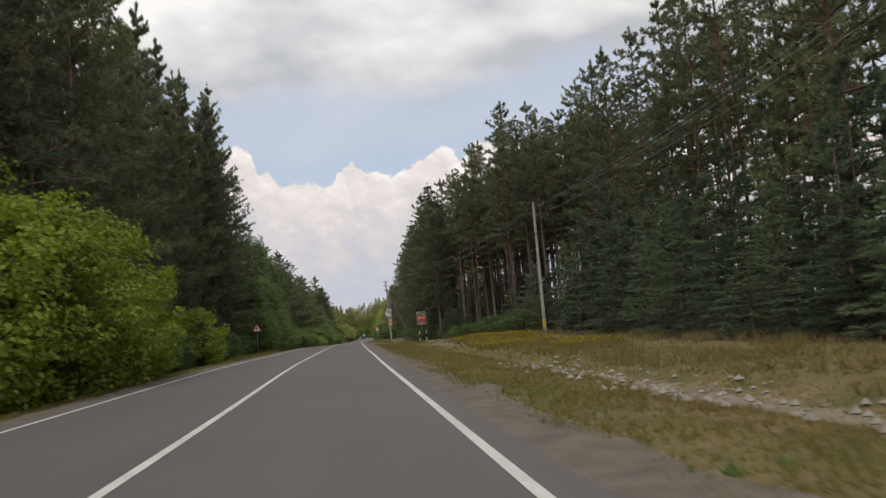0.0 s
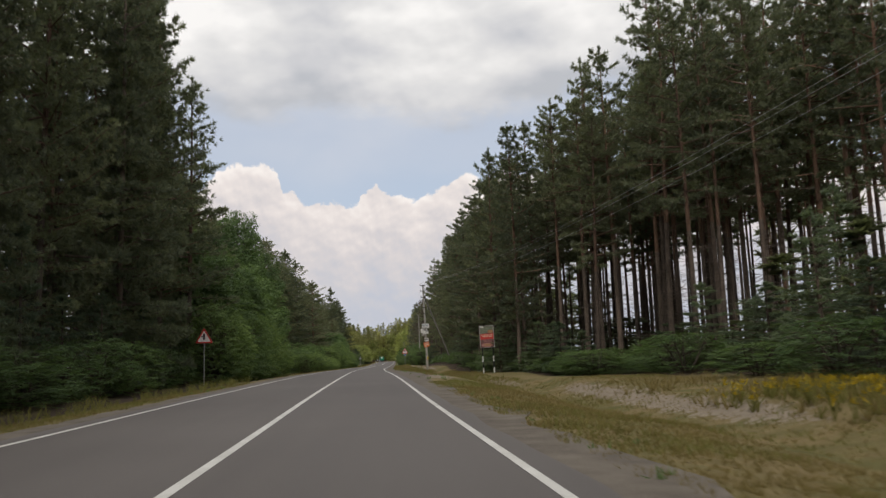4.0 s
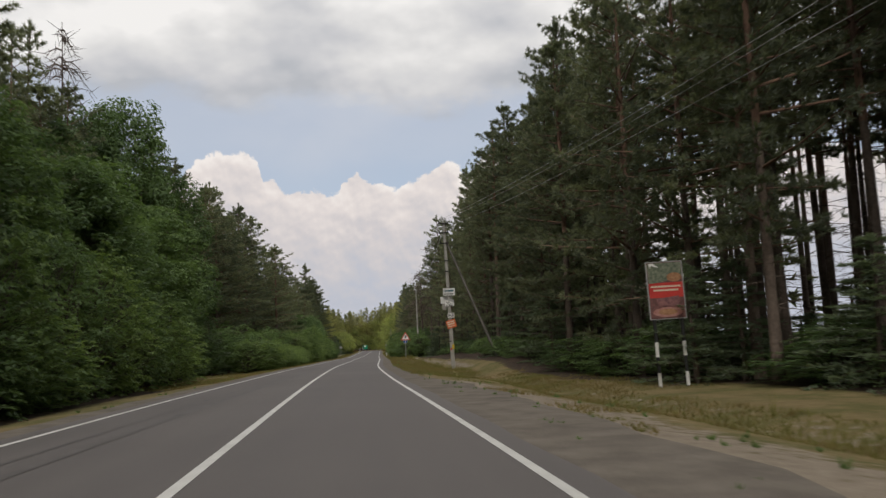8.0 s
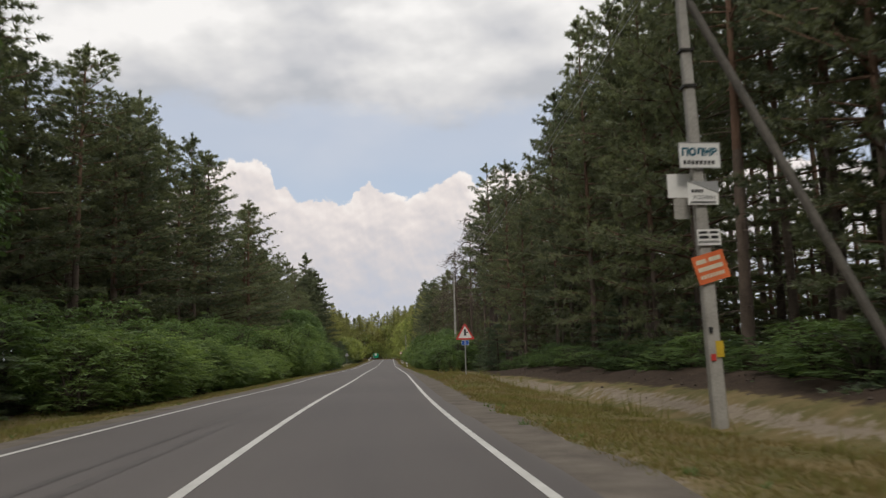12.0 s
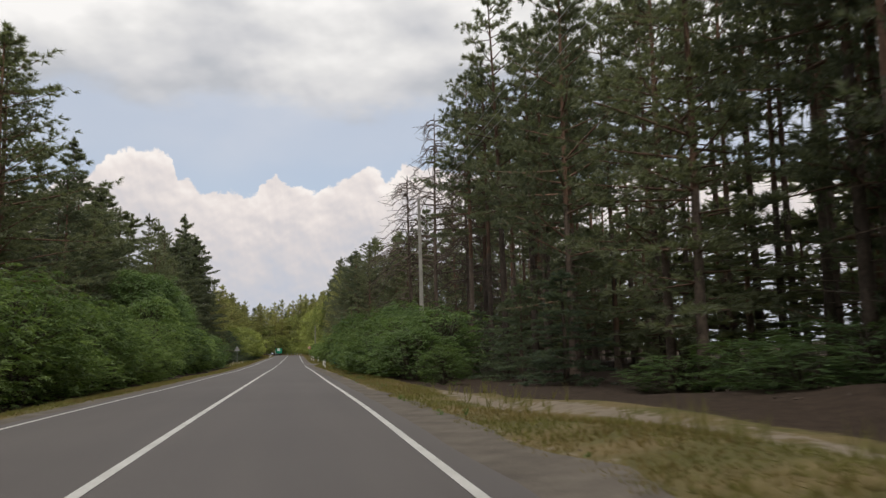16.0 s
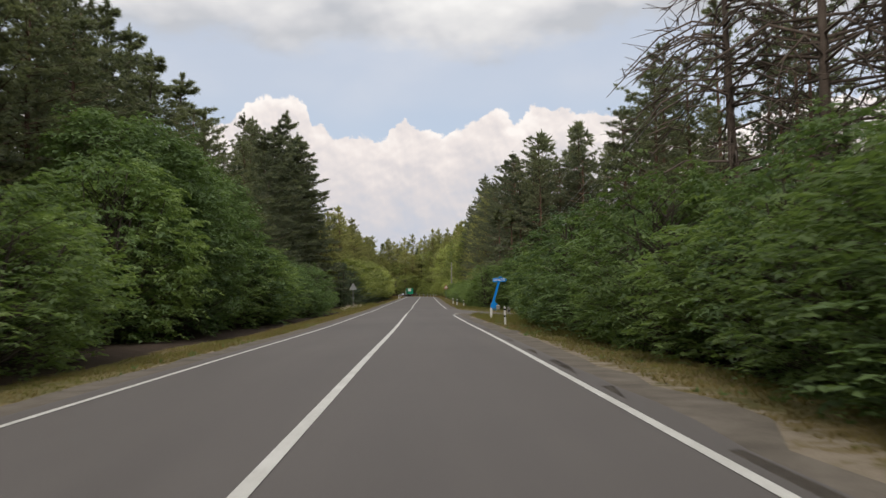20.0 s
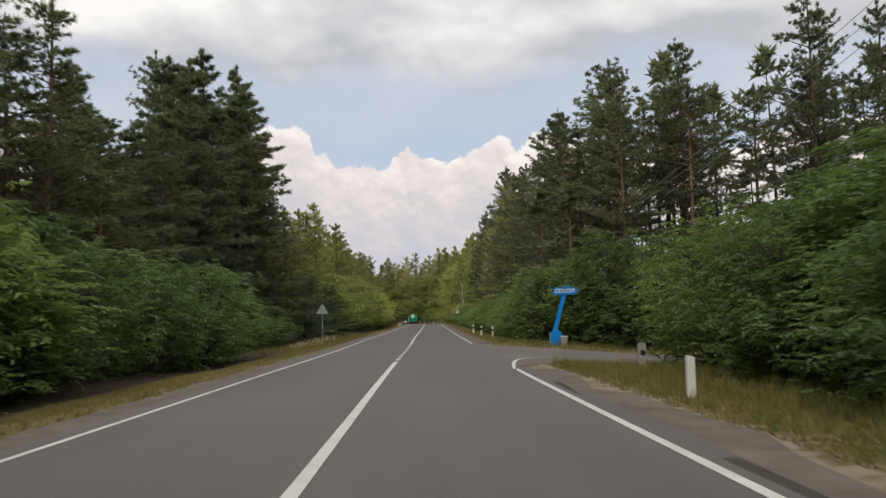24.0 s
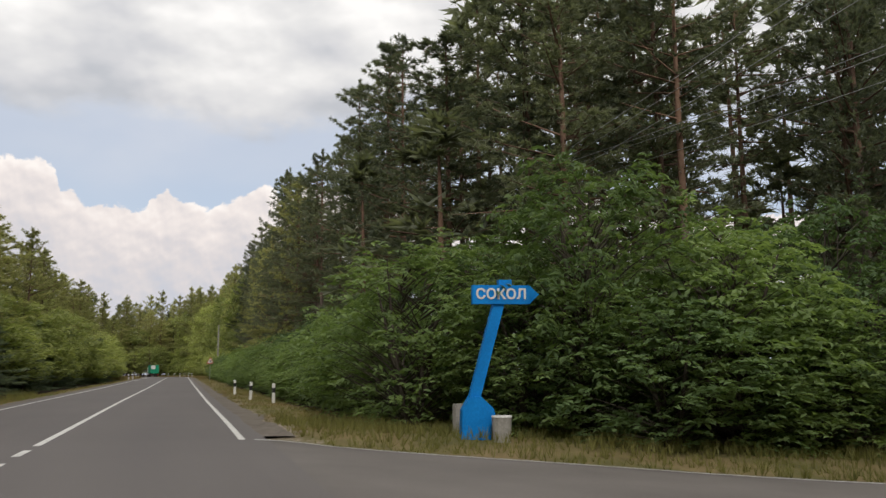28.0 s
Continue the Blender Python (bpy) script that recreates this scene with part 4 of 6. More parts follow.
for x, y, h in ((7.2, 274.2, 1.2), (9.2, 275.3, 1.3), (8.6, 271.6, 1.3), (11.4, 275.8, 1.2)):
    plant("shrub", x, y, h, 1.1)
plant("shrub", 9.0, 294.9, 1.65, 1.3)
plant("shrub", 11.6, 293.6, 1.3, 1.3)
plant("shrub", 5.6, 298.0, 1.2, 1.2)
plant("shrub", 13.6, 294.4, 1.0, 1.2)
for i, x in enumerate(np.arange(12.0, 46, 2.6)):
    plant(("edge_pine", "tall_pine", "edge_pine")[i % 3], x, 301 + rnd.uniform(0, 6), 0.87 * rnd.uniform(0.9, 1.08))
for x, h in ((16.2, 0.98), (24.8, 1.2), (27.5, 1.15), (30.5, 1.1)):
    plant("edge_pine", x, 303 + rnd.uniform(-2, 3), h)
for x in np.arange(15, 48, 3.0):
    plant("edge_pine", x, near_edge(x) - 10.5 - rnd.uniform(0, 4), 1.0 * rnd.uniform(0.85, 1.1))
for x in np.arange(9.5, 40, 2.2):
    plant("dark_shrub", x, near_edge(x) - 8.2 - rnd.uniform(0, 0.8), 0.9 * rnd.uniform(0.7, 1.3), 1.05)
for x, y in ((35, 288), (38, 285), (42, 283), (46, 280)):
    plant("dark_shrub", x, y, 1.6, 1.5)
    plant("edge_pine", x + 3, y, 1.0)
# left side
row("edge_pine", -16, 106, 14.2, 3.4, 1.40, L, 1.2, 0.08)
plant("edge_pine", -17.0, 96.5, 1.60, 0.95, 40, 1)
plant("edge_pine", -16.4, 92.0, 1.45, 1.0, 140, 1)
row("edge_pine", -6, 66, 17.5, 3.6, 1.38, L, 1.0, 0.08, 1.1)
row("edge_pine", 30, 104, lambda y: 10.9 + 2.2 * smooth(48, 60, y), 5.2, 1.1, L, 0.6, 0.08, 0.95)
row("young_pine", 32, 64, 11.4, 3.0, 1.35, L, 0.7, 0.25, 1.05)
row("young_pine", 26, 100, lambda y: 9.0 + 2.6 * smooth(46, 58, y), 3.4, 0.62, L, 0.5, 0.3, 0.85)
plant("cone_pine", -17.2, 91.0, 1.36, 0.85)
for x, y in ((-16.6, 57.0), (-16.9, 65.5), (-17.2, 74.0), (-17.2, 82.5)):
    plant("cone_pine", x, y, 1.46, 0.8)
plant("cone_pine", -15.8, 87.5, 1.38, 0.95)
for x, y, h in ((-24.4, 203.5, 1.28), (-24.0, 232.0, 1.36), (-22.8, 262.0, 1.0), (-27.0, 337.0, 1.38)):
    plant("edge_pine", x, y, h, 1.25)
for x, y, h in ((-16.2, 97.0, 1.22), (-15.8, 103.5, 1.15)):
    plant("edge_pine", x, y, h, 1.12, None, 2)
row("dark_shrub", 34, 92, lambda y: 7.8 + 2.6 * smooth(46, 58, y), 2.6, 0.55, L, 0.4, 0.3, 0.85)
row("dark_shrub", 96, 112, 8.6, 2.4, 0.7, L, 0.4, 0.3)
row(["shrub", "dark_shrub", "shrub"], 97, 132, 8.6, 2.5, 1.15, L, 0.6, 0.35, 0.95)
row("leafy_tree", 106, 150, 12.5, 3.4, 0.68, L, 1.0, 0.2)
row(["edge_pine", "leafy_tree"], 112, 162, 17.0, 3.0, 0.96, L, 1.3, 0.12, 1.15)
for x, y, h in ((-20.0, 149.0, 1.42), (-22.0, 145.0, 1.32), (-18.6, 155, 1.15)):
    plant("leafy_tree", x, y, h, 1.1)
row(["edge_pine", "tall_pine", "edge_pine"], 158, 206, 16.6, 3.0, 0.93, L, 1.2, 0.12, 1.35)
row("shrub", 156, 200, 8.0, 2.4, 0.6, L, 0.4, 0.25)
row(["dark_shrub", "young_pine"], 130, 158, 11.0, 2.4, 0.55, L, 0.6, 0.3)
row("dark_shrub", 150, 262, 11.0, 2.8, 1.0, L, 0.6, 0.25)
for x, y, h in ((-16.5, 219, 0.95), (-21.5, 213, 1.22), (-25.5, 207, 1.3), (-19, 210, 1.1), (-17.8, 223, 0.95), (-21.0, 216, 1.0)):
    plant("edge_pine", x, y, h, 1.4, None, 2)
row("shrub", 200, 236, 8.3, 2.8, 0.9, L, 0.6, 0.42, 1.1, 0.25)
row("edge_pine", 226, 240, 17.0, 3.4, 0.66, L, 1.2, 0.15)
row("edge_pine", 242, 264, 16.5, 3.0, 0.76, L, 1.0, 0.12, 1.1)
row("edge_pine", 264, 284, 12.8, 3.2, 0.6, L, 0.6, 0.15, 0.9)
for x, y, h in ((-22.9, 275.4, 1.04), (-24.5, 279.0, 1.0), (-21.0, 281, 0.95)):
    plant("cone_pine", x, y, h, 1.25)
for x, y, h in ((-23.4, 263.7, 1.2), (-21.8, 268.0, 1.0), (-20.5, 273.0, 0.92), (-25.5, 258.5, 1.08)):
    plant("cone_pine", x, y, h, 1.25)
row(["shrub", "dark_shrub"], 244, 268, 9.6, 2.5, 1.35, L, 0.6, 0.36, 1.15, 0.25)
row("dark_shrub", 264, 288, 9.0, 2.4, 0.85, L, 0.5, 0.3, 1.0, 0.2)
row("leafy_tree", 248, 266, 11.0, 4.0, 0.55, L, 0.6, 0.2)
row("cone_pine", 284, 302, 15.0, 3.4, 0.66, L, 1.2, 0.12, 0.9)
row("cone_pine", 302, 326, 15.2, 3.0, 0.97, L, 0.6, 0.1, 1.2, 0.06)
row("edge_pine", 262, 304, 19.0, 3.6, 0.58, L, 1.2, 0.12)
row("edge_pine", 304, 332, 19.0, 3.4, 1.0, L, 1.2, 0.12)
row("dark_shrub", 288, 312, 11.2, 2.6, 0.8, L, 0.4, 0.3)
for x, y, h in ((-19.7, 331, 1.36), (-24.0, 327, 1.25), (-17.0, 322, 1.12), (-15.5, 313, 1.0)):
    plant("cone_pine", x, y, h, 1.3)
row("sun_tint_pine", 330, 425, 13.5, 3.4, 0.80, L, 1.4, 0.15)
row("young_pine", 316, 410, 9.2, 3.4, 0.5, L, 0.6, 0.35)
row("sun_tint_leafy_tree", 330, 425, 10.5, 5.5, 0.42, L, 0.6, 0.3)
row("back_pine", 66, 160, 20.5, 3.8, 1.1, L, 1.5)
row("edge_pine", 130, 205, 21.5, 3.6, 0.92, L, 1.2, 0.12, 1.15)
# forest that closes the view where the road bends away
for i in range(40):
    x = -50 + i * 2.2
    plant("sun_tint_pine" if i % 4 else "sun_tint_leafy_tree", x, 490 + rnd.uniform(-4, 8), rnd.uniform(0.75, 1.0) * (1.1 if x > 0 else 0.95), 1.4)
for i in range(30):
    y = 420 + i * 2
    plant("sun_tint_pine" if i % 2 else "sun_tint_leafy_tree", xc(y) + 12 + rnd.uniform(-1.5, 3), y, rnd.uniform(1.0, 1.25), 1.05)
    plant("sun_tint_leafy_tree", xc(y) + 8.5 + rnd.uniform(-0.6, 1), y, rnd.uniform(0.18, 0.32), 0.6)
# the big shrub at the start, and a small one after it
for x, y, s in ((-9.8, 19.5, 1.25), (-9.4, 23.5, 1.22), (-9.2, 27.5, 1.2), (-9.3, 31.5, 0.95), (-9.5, 35.0, 0.72), (-11.6, 22.0, 1.35), (-11.6, 29.0, 1.3), (-8.6, 15.6, 0.5), (-10.1, 50.3, 0.72), (-11.8, 51.5, 0.7), (-11.5, 16.0, 1.15)):
    plant("yellow_shrub", x, y, s, s * 1.0)
for x, y, s, v in ((10.3, 239.6, 1.42, 0), (12.4, 236.5, 1.36, 1), (8.9, 243.0, 1.12, 1), (13.5, 241.5, 1.3, 0), (-27.0, 154, 1.95, 0), (-21, 240, 0.8, 1), (-22, 246, 0.75, 0)):
    t = thing("dead_tree", "dead grey pine with bare branches", "tree", "dead trees", at=pose(x, y, land_z(x, y) - 0.05, 0, 0, x * 40) @ Matrix.Diagonal((1, 1, s, 1)))
    part("trunk", _dead[v][0], None, t)
    part("bare_crown", _dead[v][1], None, t, "bare drooping branches")


def far_forest(name, spots, wood_crown, label, leaf=None):
    """Woods behind the edge, joined: nobody could count these trees."""
    wood, crown = wood_crown
    V, F, Mi = [], [], []
    base = 0
    for me, slot0 in ((wood, 0), (crown, 2)):
        co = np.empty(len(me.vertices) * 3, dtype=np.float32)
        me.vertices.foreach_get("co", co)
        co = co.reshape(-1, 3)
        polys = [tuple(p.vertices) for p in me.polygons]
        idx = [p.material_index + slot0 for p in me.polygons]
        for x, y, h, a in spots:
            c, s = math.cos(a), math.sin(a)
            q = np.empty_like(co)
            q[:, 0] = co[:, 0] * c - co[:, 1] * s + x
            q[:, 1] = co[:, 0] * s + co[:, 1] * c + y
            q[:, 2] = co[:, 2] * h + land_z(x, y)
            V.append(q)
            F.extend([tuple(k + base for k in p) for p in polys])
            Mi.extend(idx)
            base += len(co)
    me = mesh_of(name, np.concatenate(V).tolist(), F, [M_BARK, M_BARK_RED, leaf or M_NEEDLE])
    me.polygons.foreach_set("material_index", Mi)
    tagged(new(name, me), label, "forest", kind="stuff")


light_tree = [pine_meshes(171 + i, 20.0, lo, 2.6, 26, 6, 5, M_NEEDLE, blade=(0.9, 0.34), stubs=0) for i, lo in enumerate((0.5, 0.12))]
spots = []
for d, st in ((38, 4.4), (44, 5.0)):
    for y in np.arange(-20, 130, st):
        if (d > 40 and 84 < y < 110) or (d < 36 and y < 55):
            continue
        spots.append((xc(y) + d + rnd.uniform(-2, 2), y + rnd.uniform(-1.5, 1.5), 1.2 * rnd.uniform(0.85, 1.1), rnd.uniform(0, 6.3)))
for x in np.arange(14, 64, 4):
    spots.append((x, 308 + rnd.uniform(0, 8), rnd.uniform(0.9, 1.1), rnd.uniform(0, 6.3)))
far_forest("pine_forest", spots, light_tree[0], "dark pine forest behind the forest edge")
spots = []
for d, st in ((26, 4.0), (31, 5.0)):
    for y in np.arange(-20, 420, st):
        if 224 < y < 326 and d > 28:
            continue
        spots.append((xc(y) - d + rnd.uniform(-2, 2), y + rnd.uniform(-1.5, 1.5), (1.1 if y < 150 else 0.55 if 220 < y < 330 else 0.78) * rnd.uniform(0.8, 1.1), rnd.uniform(0, 6.3)))
far_forest("pine_forest", spots, light_tree[0], "dark pine forest behind the roadside trees")
spots = []
for y in np.arange(-20, 268, 3.6):
    if not 84 < y < 132:
        spots.append((xc(y) + (34 if y < 130 else 27) + rnd.uniform(-2, 2), y, rnd.uniform(0.3, 0.7) + (0.1 if 132 < y < 215 else 0.0), rnd.uniform(0, 6.3)))
for y in np.arange(-20, 330, 3.6):
    spots.append((xc(y) - 23 + rnd.uniform(-1.5, 1.5), y, rnd.uniform(0.3, 0.7), rnd.uniform(0, 6.3)))
for d in (19.5, 23.5):
    for y in np.arange(134, 240, 3.0):
        spots.append((xc(y) + d + rnd.uniform(-1.2, 1.2), y, rnd.uniform(0.15, 0.34), rnd.uniform(0, 6.3)))
for d in (24.5, 30.0):
    for y in np.arange(60, 132, 3.4):
        spots.append((xc(y) + d + rnd.uniform(-1.2, 1.2), y, rnd.uniform(0.18, 0.42) * (1.0 if y < 84 else 0.5), rnd.uniform(0, 6.3)))
for x in np.arange(9, 48, 2.6):
    spots.append((x, 305.5 + rnd.uniform(0, 5), rnd.uniform(0.35, 0.6), rnd.uniform(0, 6.3)))
    spots.append((x, 313 + rnd.uniform(0, 5), rnd.uniform(0.45, 0.8), rnd.uniform(0, 6.3)))
for y in np.arange(84, 134, 4):
    spots.append((xc(y) + 46 + rnd.uniform(-2, 2), y, rnd.uniform(0.12, 0.2), rnd.uniform(0, 6.3)))
for x in np.arange(-70, 70, 3.2):
    spots.append((x, 506 + rnd.uniform(0, 10), rnd.uniform(0.8, 1.1), rnd.uniform(0, 6.3)))
far_forest("undergrowth", spots, light_tree[1], "dark young conifers under the tall pines")

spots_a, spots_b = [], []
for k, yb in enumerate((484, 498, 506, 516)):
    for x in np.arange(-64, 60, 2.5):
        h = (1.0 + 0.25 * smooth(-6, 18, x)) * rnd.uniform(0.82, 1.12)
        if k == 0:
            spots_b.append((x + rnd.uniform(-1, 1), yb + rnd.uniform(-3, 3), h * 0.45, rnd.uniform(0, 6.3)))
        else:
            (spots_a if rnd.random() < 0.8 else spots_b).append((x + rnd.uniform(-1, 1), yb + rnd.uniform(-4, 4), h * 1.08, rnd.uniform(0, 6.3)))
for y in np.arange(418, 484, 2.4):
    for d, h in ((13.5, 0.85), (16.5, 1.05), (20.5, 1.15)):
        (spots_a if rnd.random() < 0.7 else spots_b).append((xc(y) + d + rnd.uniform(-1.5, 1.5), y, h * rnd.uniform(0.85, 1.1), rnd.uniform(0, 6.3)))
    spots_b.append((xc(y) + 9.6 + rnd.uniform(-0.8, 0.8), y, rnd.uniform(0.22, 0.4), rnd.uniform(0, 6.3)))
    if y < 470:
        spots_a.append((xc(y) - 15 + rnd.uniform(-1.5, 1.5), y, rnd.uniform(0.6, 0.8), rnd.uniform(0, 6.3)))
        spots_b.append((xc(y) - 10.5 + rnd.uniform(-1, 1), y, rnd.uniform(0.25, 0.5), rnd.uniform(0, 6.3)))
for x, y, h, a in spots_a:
    plant("sun_tint_pine", x, y, h * 1.06, 1.0, math.degrees(a))
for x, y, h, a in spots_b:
    plant("sun_tint_leafy_tree", x, y, h, 0.6 + 0.4 * h, math.degrees(a))


# ---- road signs, posts, poles ----
def rounded_triangle(side, r=0.05, down=False):
    """Outline of an upright triangle with rounded corners, its base's middle at the origin."""
    h = side * math.sqrt(3) / 2
    P = [Vector((-side / 2, 0)), Vector((side / 2, 0)), Vector((0, h))]
    out = []
    for i in range(3):
        p, a, b = P[i], P[i - 1], P[(i + 1) % 3]
        ua, ub = (a - p).normalized(), (b - p).normalized()
        cut = r / math.tan(radians(30))
        c = p + (ua + ub).normalized() * r / math.sin(radians(30))
        s, e = p + ua * cut - c, p + ub * cut - c
        for k in range(5):
            v = s.lerp(e, k / 4)
            out.append(c + v.normalized() * r)
    return [(v.x, (h - v.y) if down else v.y) for v in out]


def steel_post(parent, h, r=0.035, spiral=False):
    part("post", tube(bmesh.new(), (0, 0, -0.3), (0, 0, h), r, r, 10), M_STEEL, parent)


def warning_sign(x, y, apex_z, side, turn, label, branch=1, plate=False, front=True):
    zg = land_z(x, y)
    t = thing("warning_sign", label, "road sign", "road signs", at=pose(x, y, zg, 0, 0, turn))
    h = side * math.sqrt(3) / 2
    z0 = apex_z - zg - h
    post = part("post", tube(bmesh.new(), (0, 0.03, -0.3), (0, 0.03, z0 + h * 0.8), 0.033, 0.033, 10), M_STEEL, t)

    def tri(s, y0, y1, up):
        return prism([(a, b + z0 + up) for a, b in rounded_triangle(s, 0.05 * s / side)], y0, y1)
    part("plate", tri(side, -0.012, -0.006, 0), M_STEEL, t, "grey metal back plate")
    if front:
        part("border", tri(side * 0.995, -0.018, -0.0125, 0.001), M_RED, t, "red triangular border")
        part("face", tri(side * 0.72, -0.024, -0.0185, side * 0.08), M_WHITE, t, "white sign face")
        k = side / 0.8
        zc0 = z0 + h * 0.36
        bar = prism([(-0.045 * k, zc0 - 0.12 * k), (0.0, zc0 - 0.07 * k), (0.045 * k, zc0 - 0.12 * k), (0.045 * k, zc0 + 0.13 * k), (0.0, zc0 + 0.20 * k), (-0.045 * k, zc0 + 0.13 * k)], -0.030, -0.0245)
        part("arrow", bar, M_BLACK, t, "thick black main road symbol")
        s = branch
        part("branch", prism([(s * 0.046 * k, zc0 + 0.02 * k), (s * 0.13 * k, zc0 + 0.02 * k), (s * 0.13 * k, zc0 + 0.065 * k), (s * 0.046 * k, zc0 + 0.065 * k)], -0.030, -0.0245), M_BLACK, t, "thin black side road symbol")
    if plate:
        pl = part("number_plate", box_bm(-0.20, 0.20, -0.016, -0.008, z0 - 0.30, z0 - 0.03, bevel=0.003), M_WHITE, t, "white-edged blue plate")
        part("plate_face", box_bm(-0.185, 0.185, -0.021, -0.0165, z0 - 0.285, z0 - 0.045), M_SIGNBLUE, pl, "blue plate face")
        letters("5", 0.24, M_WHITE, pl, pose(0, -0.024, z0 - 0.165, 90, 0, 0), "numeral", 0.002, "white numeral")
    return t


warning_sign(-12.4, 93.0, 3.76, 1.1, 0, "red-bordered triangular side road warning sign on steel post", -1)
warning_sign(1.96, 173.2, 3.27, 1.06, 0, "red-bordered triangular junction sign with blue number plate", 1, True)
warning_sign(-9.2, 313.0, 2.80, 0.95, 180, "grey back of a triangular sign on steel post", 1, False, False)
warning_sign(xc(388) + 5.8, 388.0, 3.3, 0.95, 0, "small distant triangular warning sign on steel post", 1)


def give_way_sign():
    x, y = 13.9, 290.6
    zg = land_z(x, y)
    t = thing("give_way_sign", "grey back of an inverted triangular sign on a post", "road sign", "road signs", at=pose(x, y, zg, 0, 0, 96))
    part("post", tube(bmesh.new(), (0, 0, -0.3), (0, 0, 2.85), 0.035, 0.035, 10), M_STEEL, t)
    part("plate", prism([(a, b + 2.26) for a, b in rounded_triangle(0.75, 0.05, True)], -0.05, -0.042), M_STEEL, t, "grey metal back of the sign")
    part("front_face", prism([(a, b + 2.265) for a, b in rounded_triangle(0.73, 0.05, True)], -0.056, -0.0505), M_RED, t, "red front of the sign")
    for i in range(10):
        part("band", tube(bmesh.new(), (0, 0, 0.1 + i * 0.2), (0, 0, 0.19 + i * 0.2), 0.037, 0.037, 10), M_WHITE, t, "white painted band")


give_way_sign()


def guide_post(x, y, h=0.85, lean=0.0, bands=((0.42, 0.62),), w=0.12, label="white roadside guide post with black band", body=None):
    t = thing("guide_post", label, "guide post", "guide posts", at=pose(x, y, land_z(x, y), 0, lean, 0))
    bm = box_bm(-w / 2, w / 2, -0.05, 0.05, -0.25, h, bevel=0.012)
    for v in bm.verts:
        if v.co.z > h - 0.02 and v.co.x > 0:
            v.co.z -= 0.03
    part("shaft", bm, body or M_WHITE, t)
    for a, b in bands:
        part("band", box_bm(-w / 2 - 0.003, w / 2 + 0.003, -0.053, 0.053, a, b, bevel=0.004), M_BLACK, t, "black painted band")
    return t


guide_post(4.05, 313.0, 0.82)
guide_post(3.4, 316.0, 0.80, 1.5)
guide_post(3.35, 324.0, 0.80, -1.0)
guide_post(2.25, 262.1, 0.66, 1.0, (), 0.13, "plain white leaning roadside post")
guide_post(1.88, 252.0, 0.86, -1.5, ((0.36, 0.44), (0.66, 0.74)), 0.085, "white peeling roadside post with dark bands")
for i, y in enumerate((438, 444, 450, 456, 462, 468)):
    guide_post(xc(y) + 4.6, y, 0.8, 0, ((0.42, 0.62),), 0.14, "white guide post on the outside of the bend")
for i, y in enumerate((402, 412, 422, 432)):
    guide_post(xc(y) - 4.8, y, 0.8, 0, ((0.42, 0.62),), 0.14, "white guide post beside the far road")


def junction_gravel():
    """Worn gravel apron inside the curve of the junction."""
    verts, faces = [], []
    xs = np.concatenate([np.arange(0.36, 2.6, 0.08), np.arange(2.7, 11, 0.5)])
    for i, x in enumerate(xs):
        p = Vector((x, near_edge(x)))
        q = Vector((x + 0.05, near_edge(x + 0.05)))
        n = Vector((q.y - p.y, -(q.x - p.x))).normalized()
        reach = 0.06 + (1.1 + 0.9 * smooth(1.0, 3.0, x)) * (1 - 0.6 * smooth(4, 10, x)) * smooth(0.34, 1.15, x) + 0.1 * noise.noise(Vector((x * 1.3, 2.0, 0.0)))
        for k in range(4):
            v = p + n * (0.058 + reach * k / 3)
            verts.append((v.x, v.y, side_line_z(v.x, v.y) + 0.012 - 0.005 * k - 0.20 * (k == 3)))
    for i in range(len(xs) - 1):
        for k in range(3):
            a = i * 4 + k
            faces.append((a, a + 1, a + 5, a + 4))
    tagged(new("shoulder_junction", mesh_of("shoulder_junction", verts, faces, M_SHOULDER, True)), "dusty gravel apron inside the junction's curve", "shoulder", kind="structure")


junction_gravel()


def tyre_mark(y0, y1, d0, d1, w):
    """A faint dark rubber streak along the lane."""
    pts = [(xc(y) + d0 + (d1 - d0) * k / 30, y) for k, y in enumerate(np.linspace(y0, y1, 31))]
    verts, faces = [], []
    for k, (x, y) in enumerate(pts):
        ww = w * math.sin(math.pi * min(1, (k + 1) / 32)) ** 0.5 * (1 + 0.4 * noise.noise(Vector((y * 0.6, w * 9, 0.0))))
        for s in (-0.5, 0.5):
            verts.append((x + s * ww, y, road_z(y, x - xc(y)) + 0.005))
    for k in range(30):
        faces.append((2 * k, 2 * k + 1, 2 * k + 3, 2 * k + 2))
    tagged(new("tyre_mark", mesh_of("tyre_mark", verts, faces, M_TYRE_MARK)), "faint dark tyre streak on the asphalt", "road marking", "road markings", "structure")


M_TYRE_MARK = material("tyre_rubber", two_tone((0.080, 0.073, 0.070), (0.126, 0.115, 0.110), 1.5, 40.0, 0.1), 0.7, 0.3)
tyre_mark(86, 150, -2.1, -0.9, 0.22)
tyre_mark(90, 158, -2.5, -1.2, 0.14)


def stone_post():
    t = thing("stone_post", "weathered concrete post with a dark square", "post", at=pose(4.6, 273.2, land_z(4.6, 273.2), 0, 2, 8))
    bm = box_bm(-0.11, 0.11, -0.09, 0.09, -0.3, 0.80, bevel=0.03)
    part("shaft", bm, M_CONCRETE, t)
    # black square plate, 5 mm proud of the post's front
    part("recess", box_bm(-0.075, 0.075, -0.095, -0.08, 0.43, 0.58, bevel=0.004), M_BLACK, t, "black square on the post's front")


stone_post()


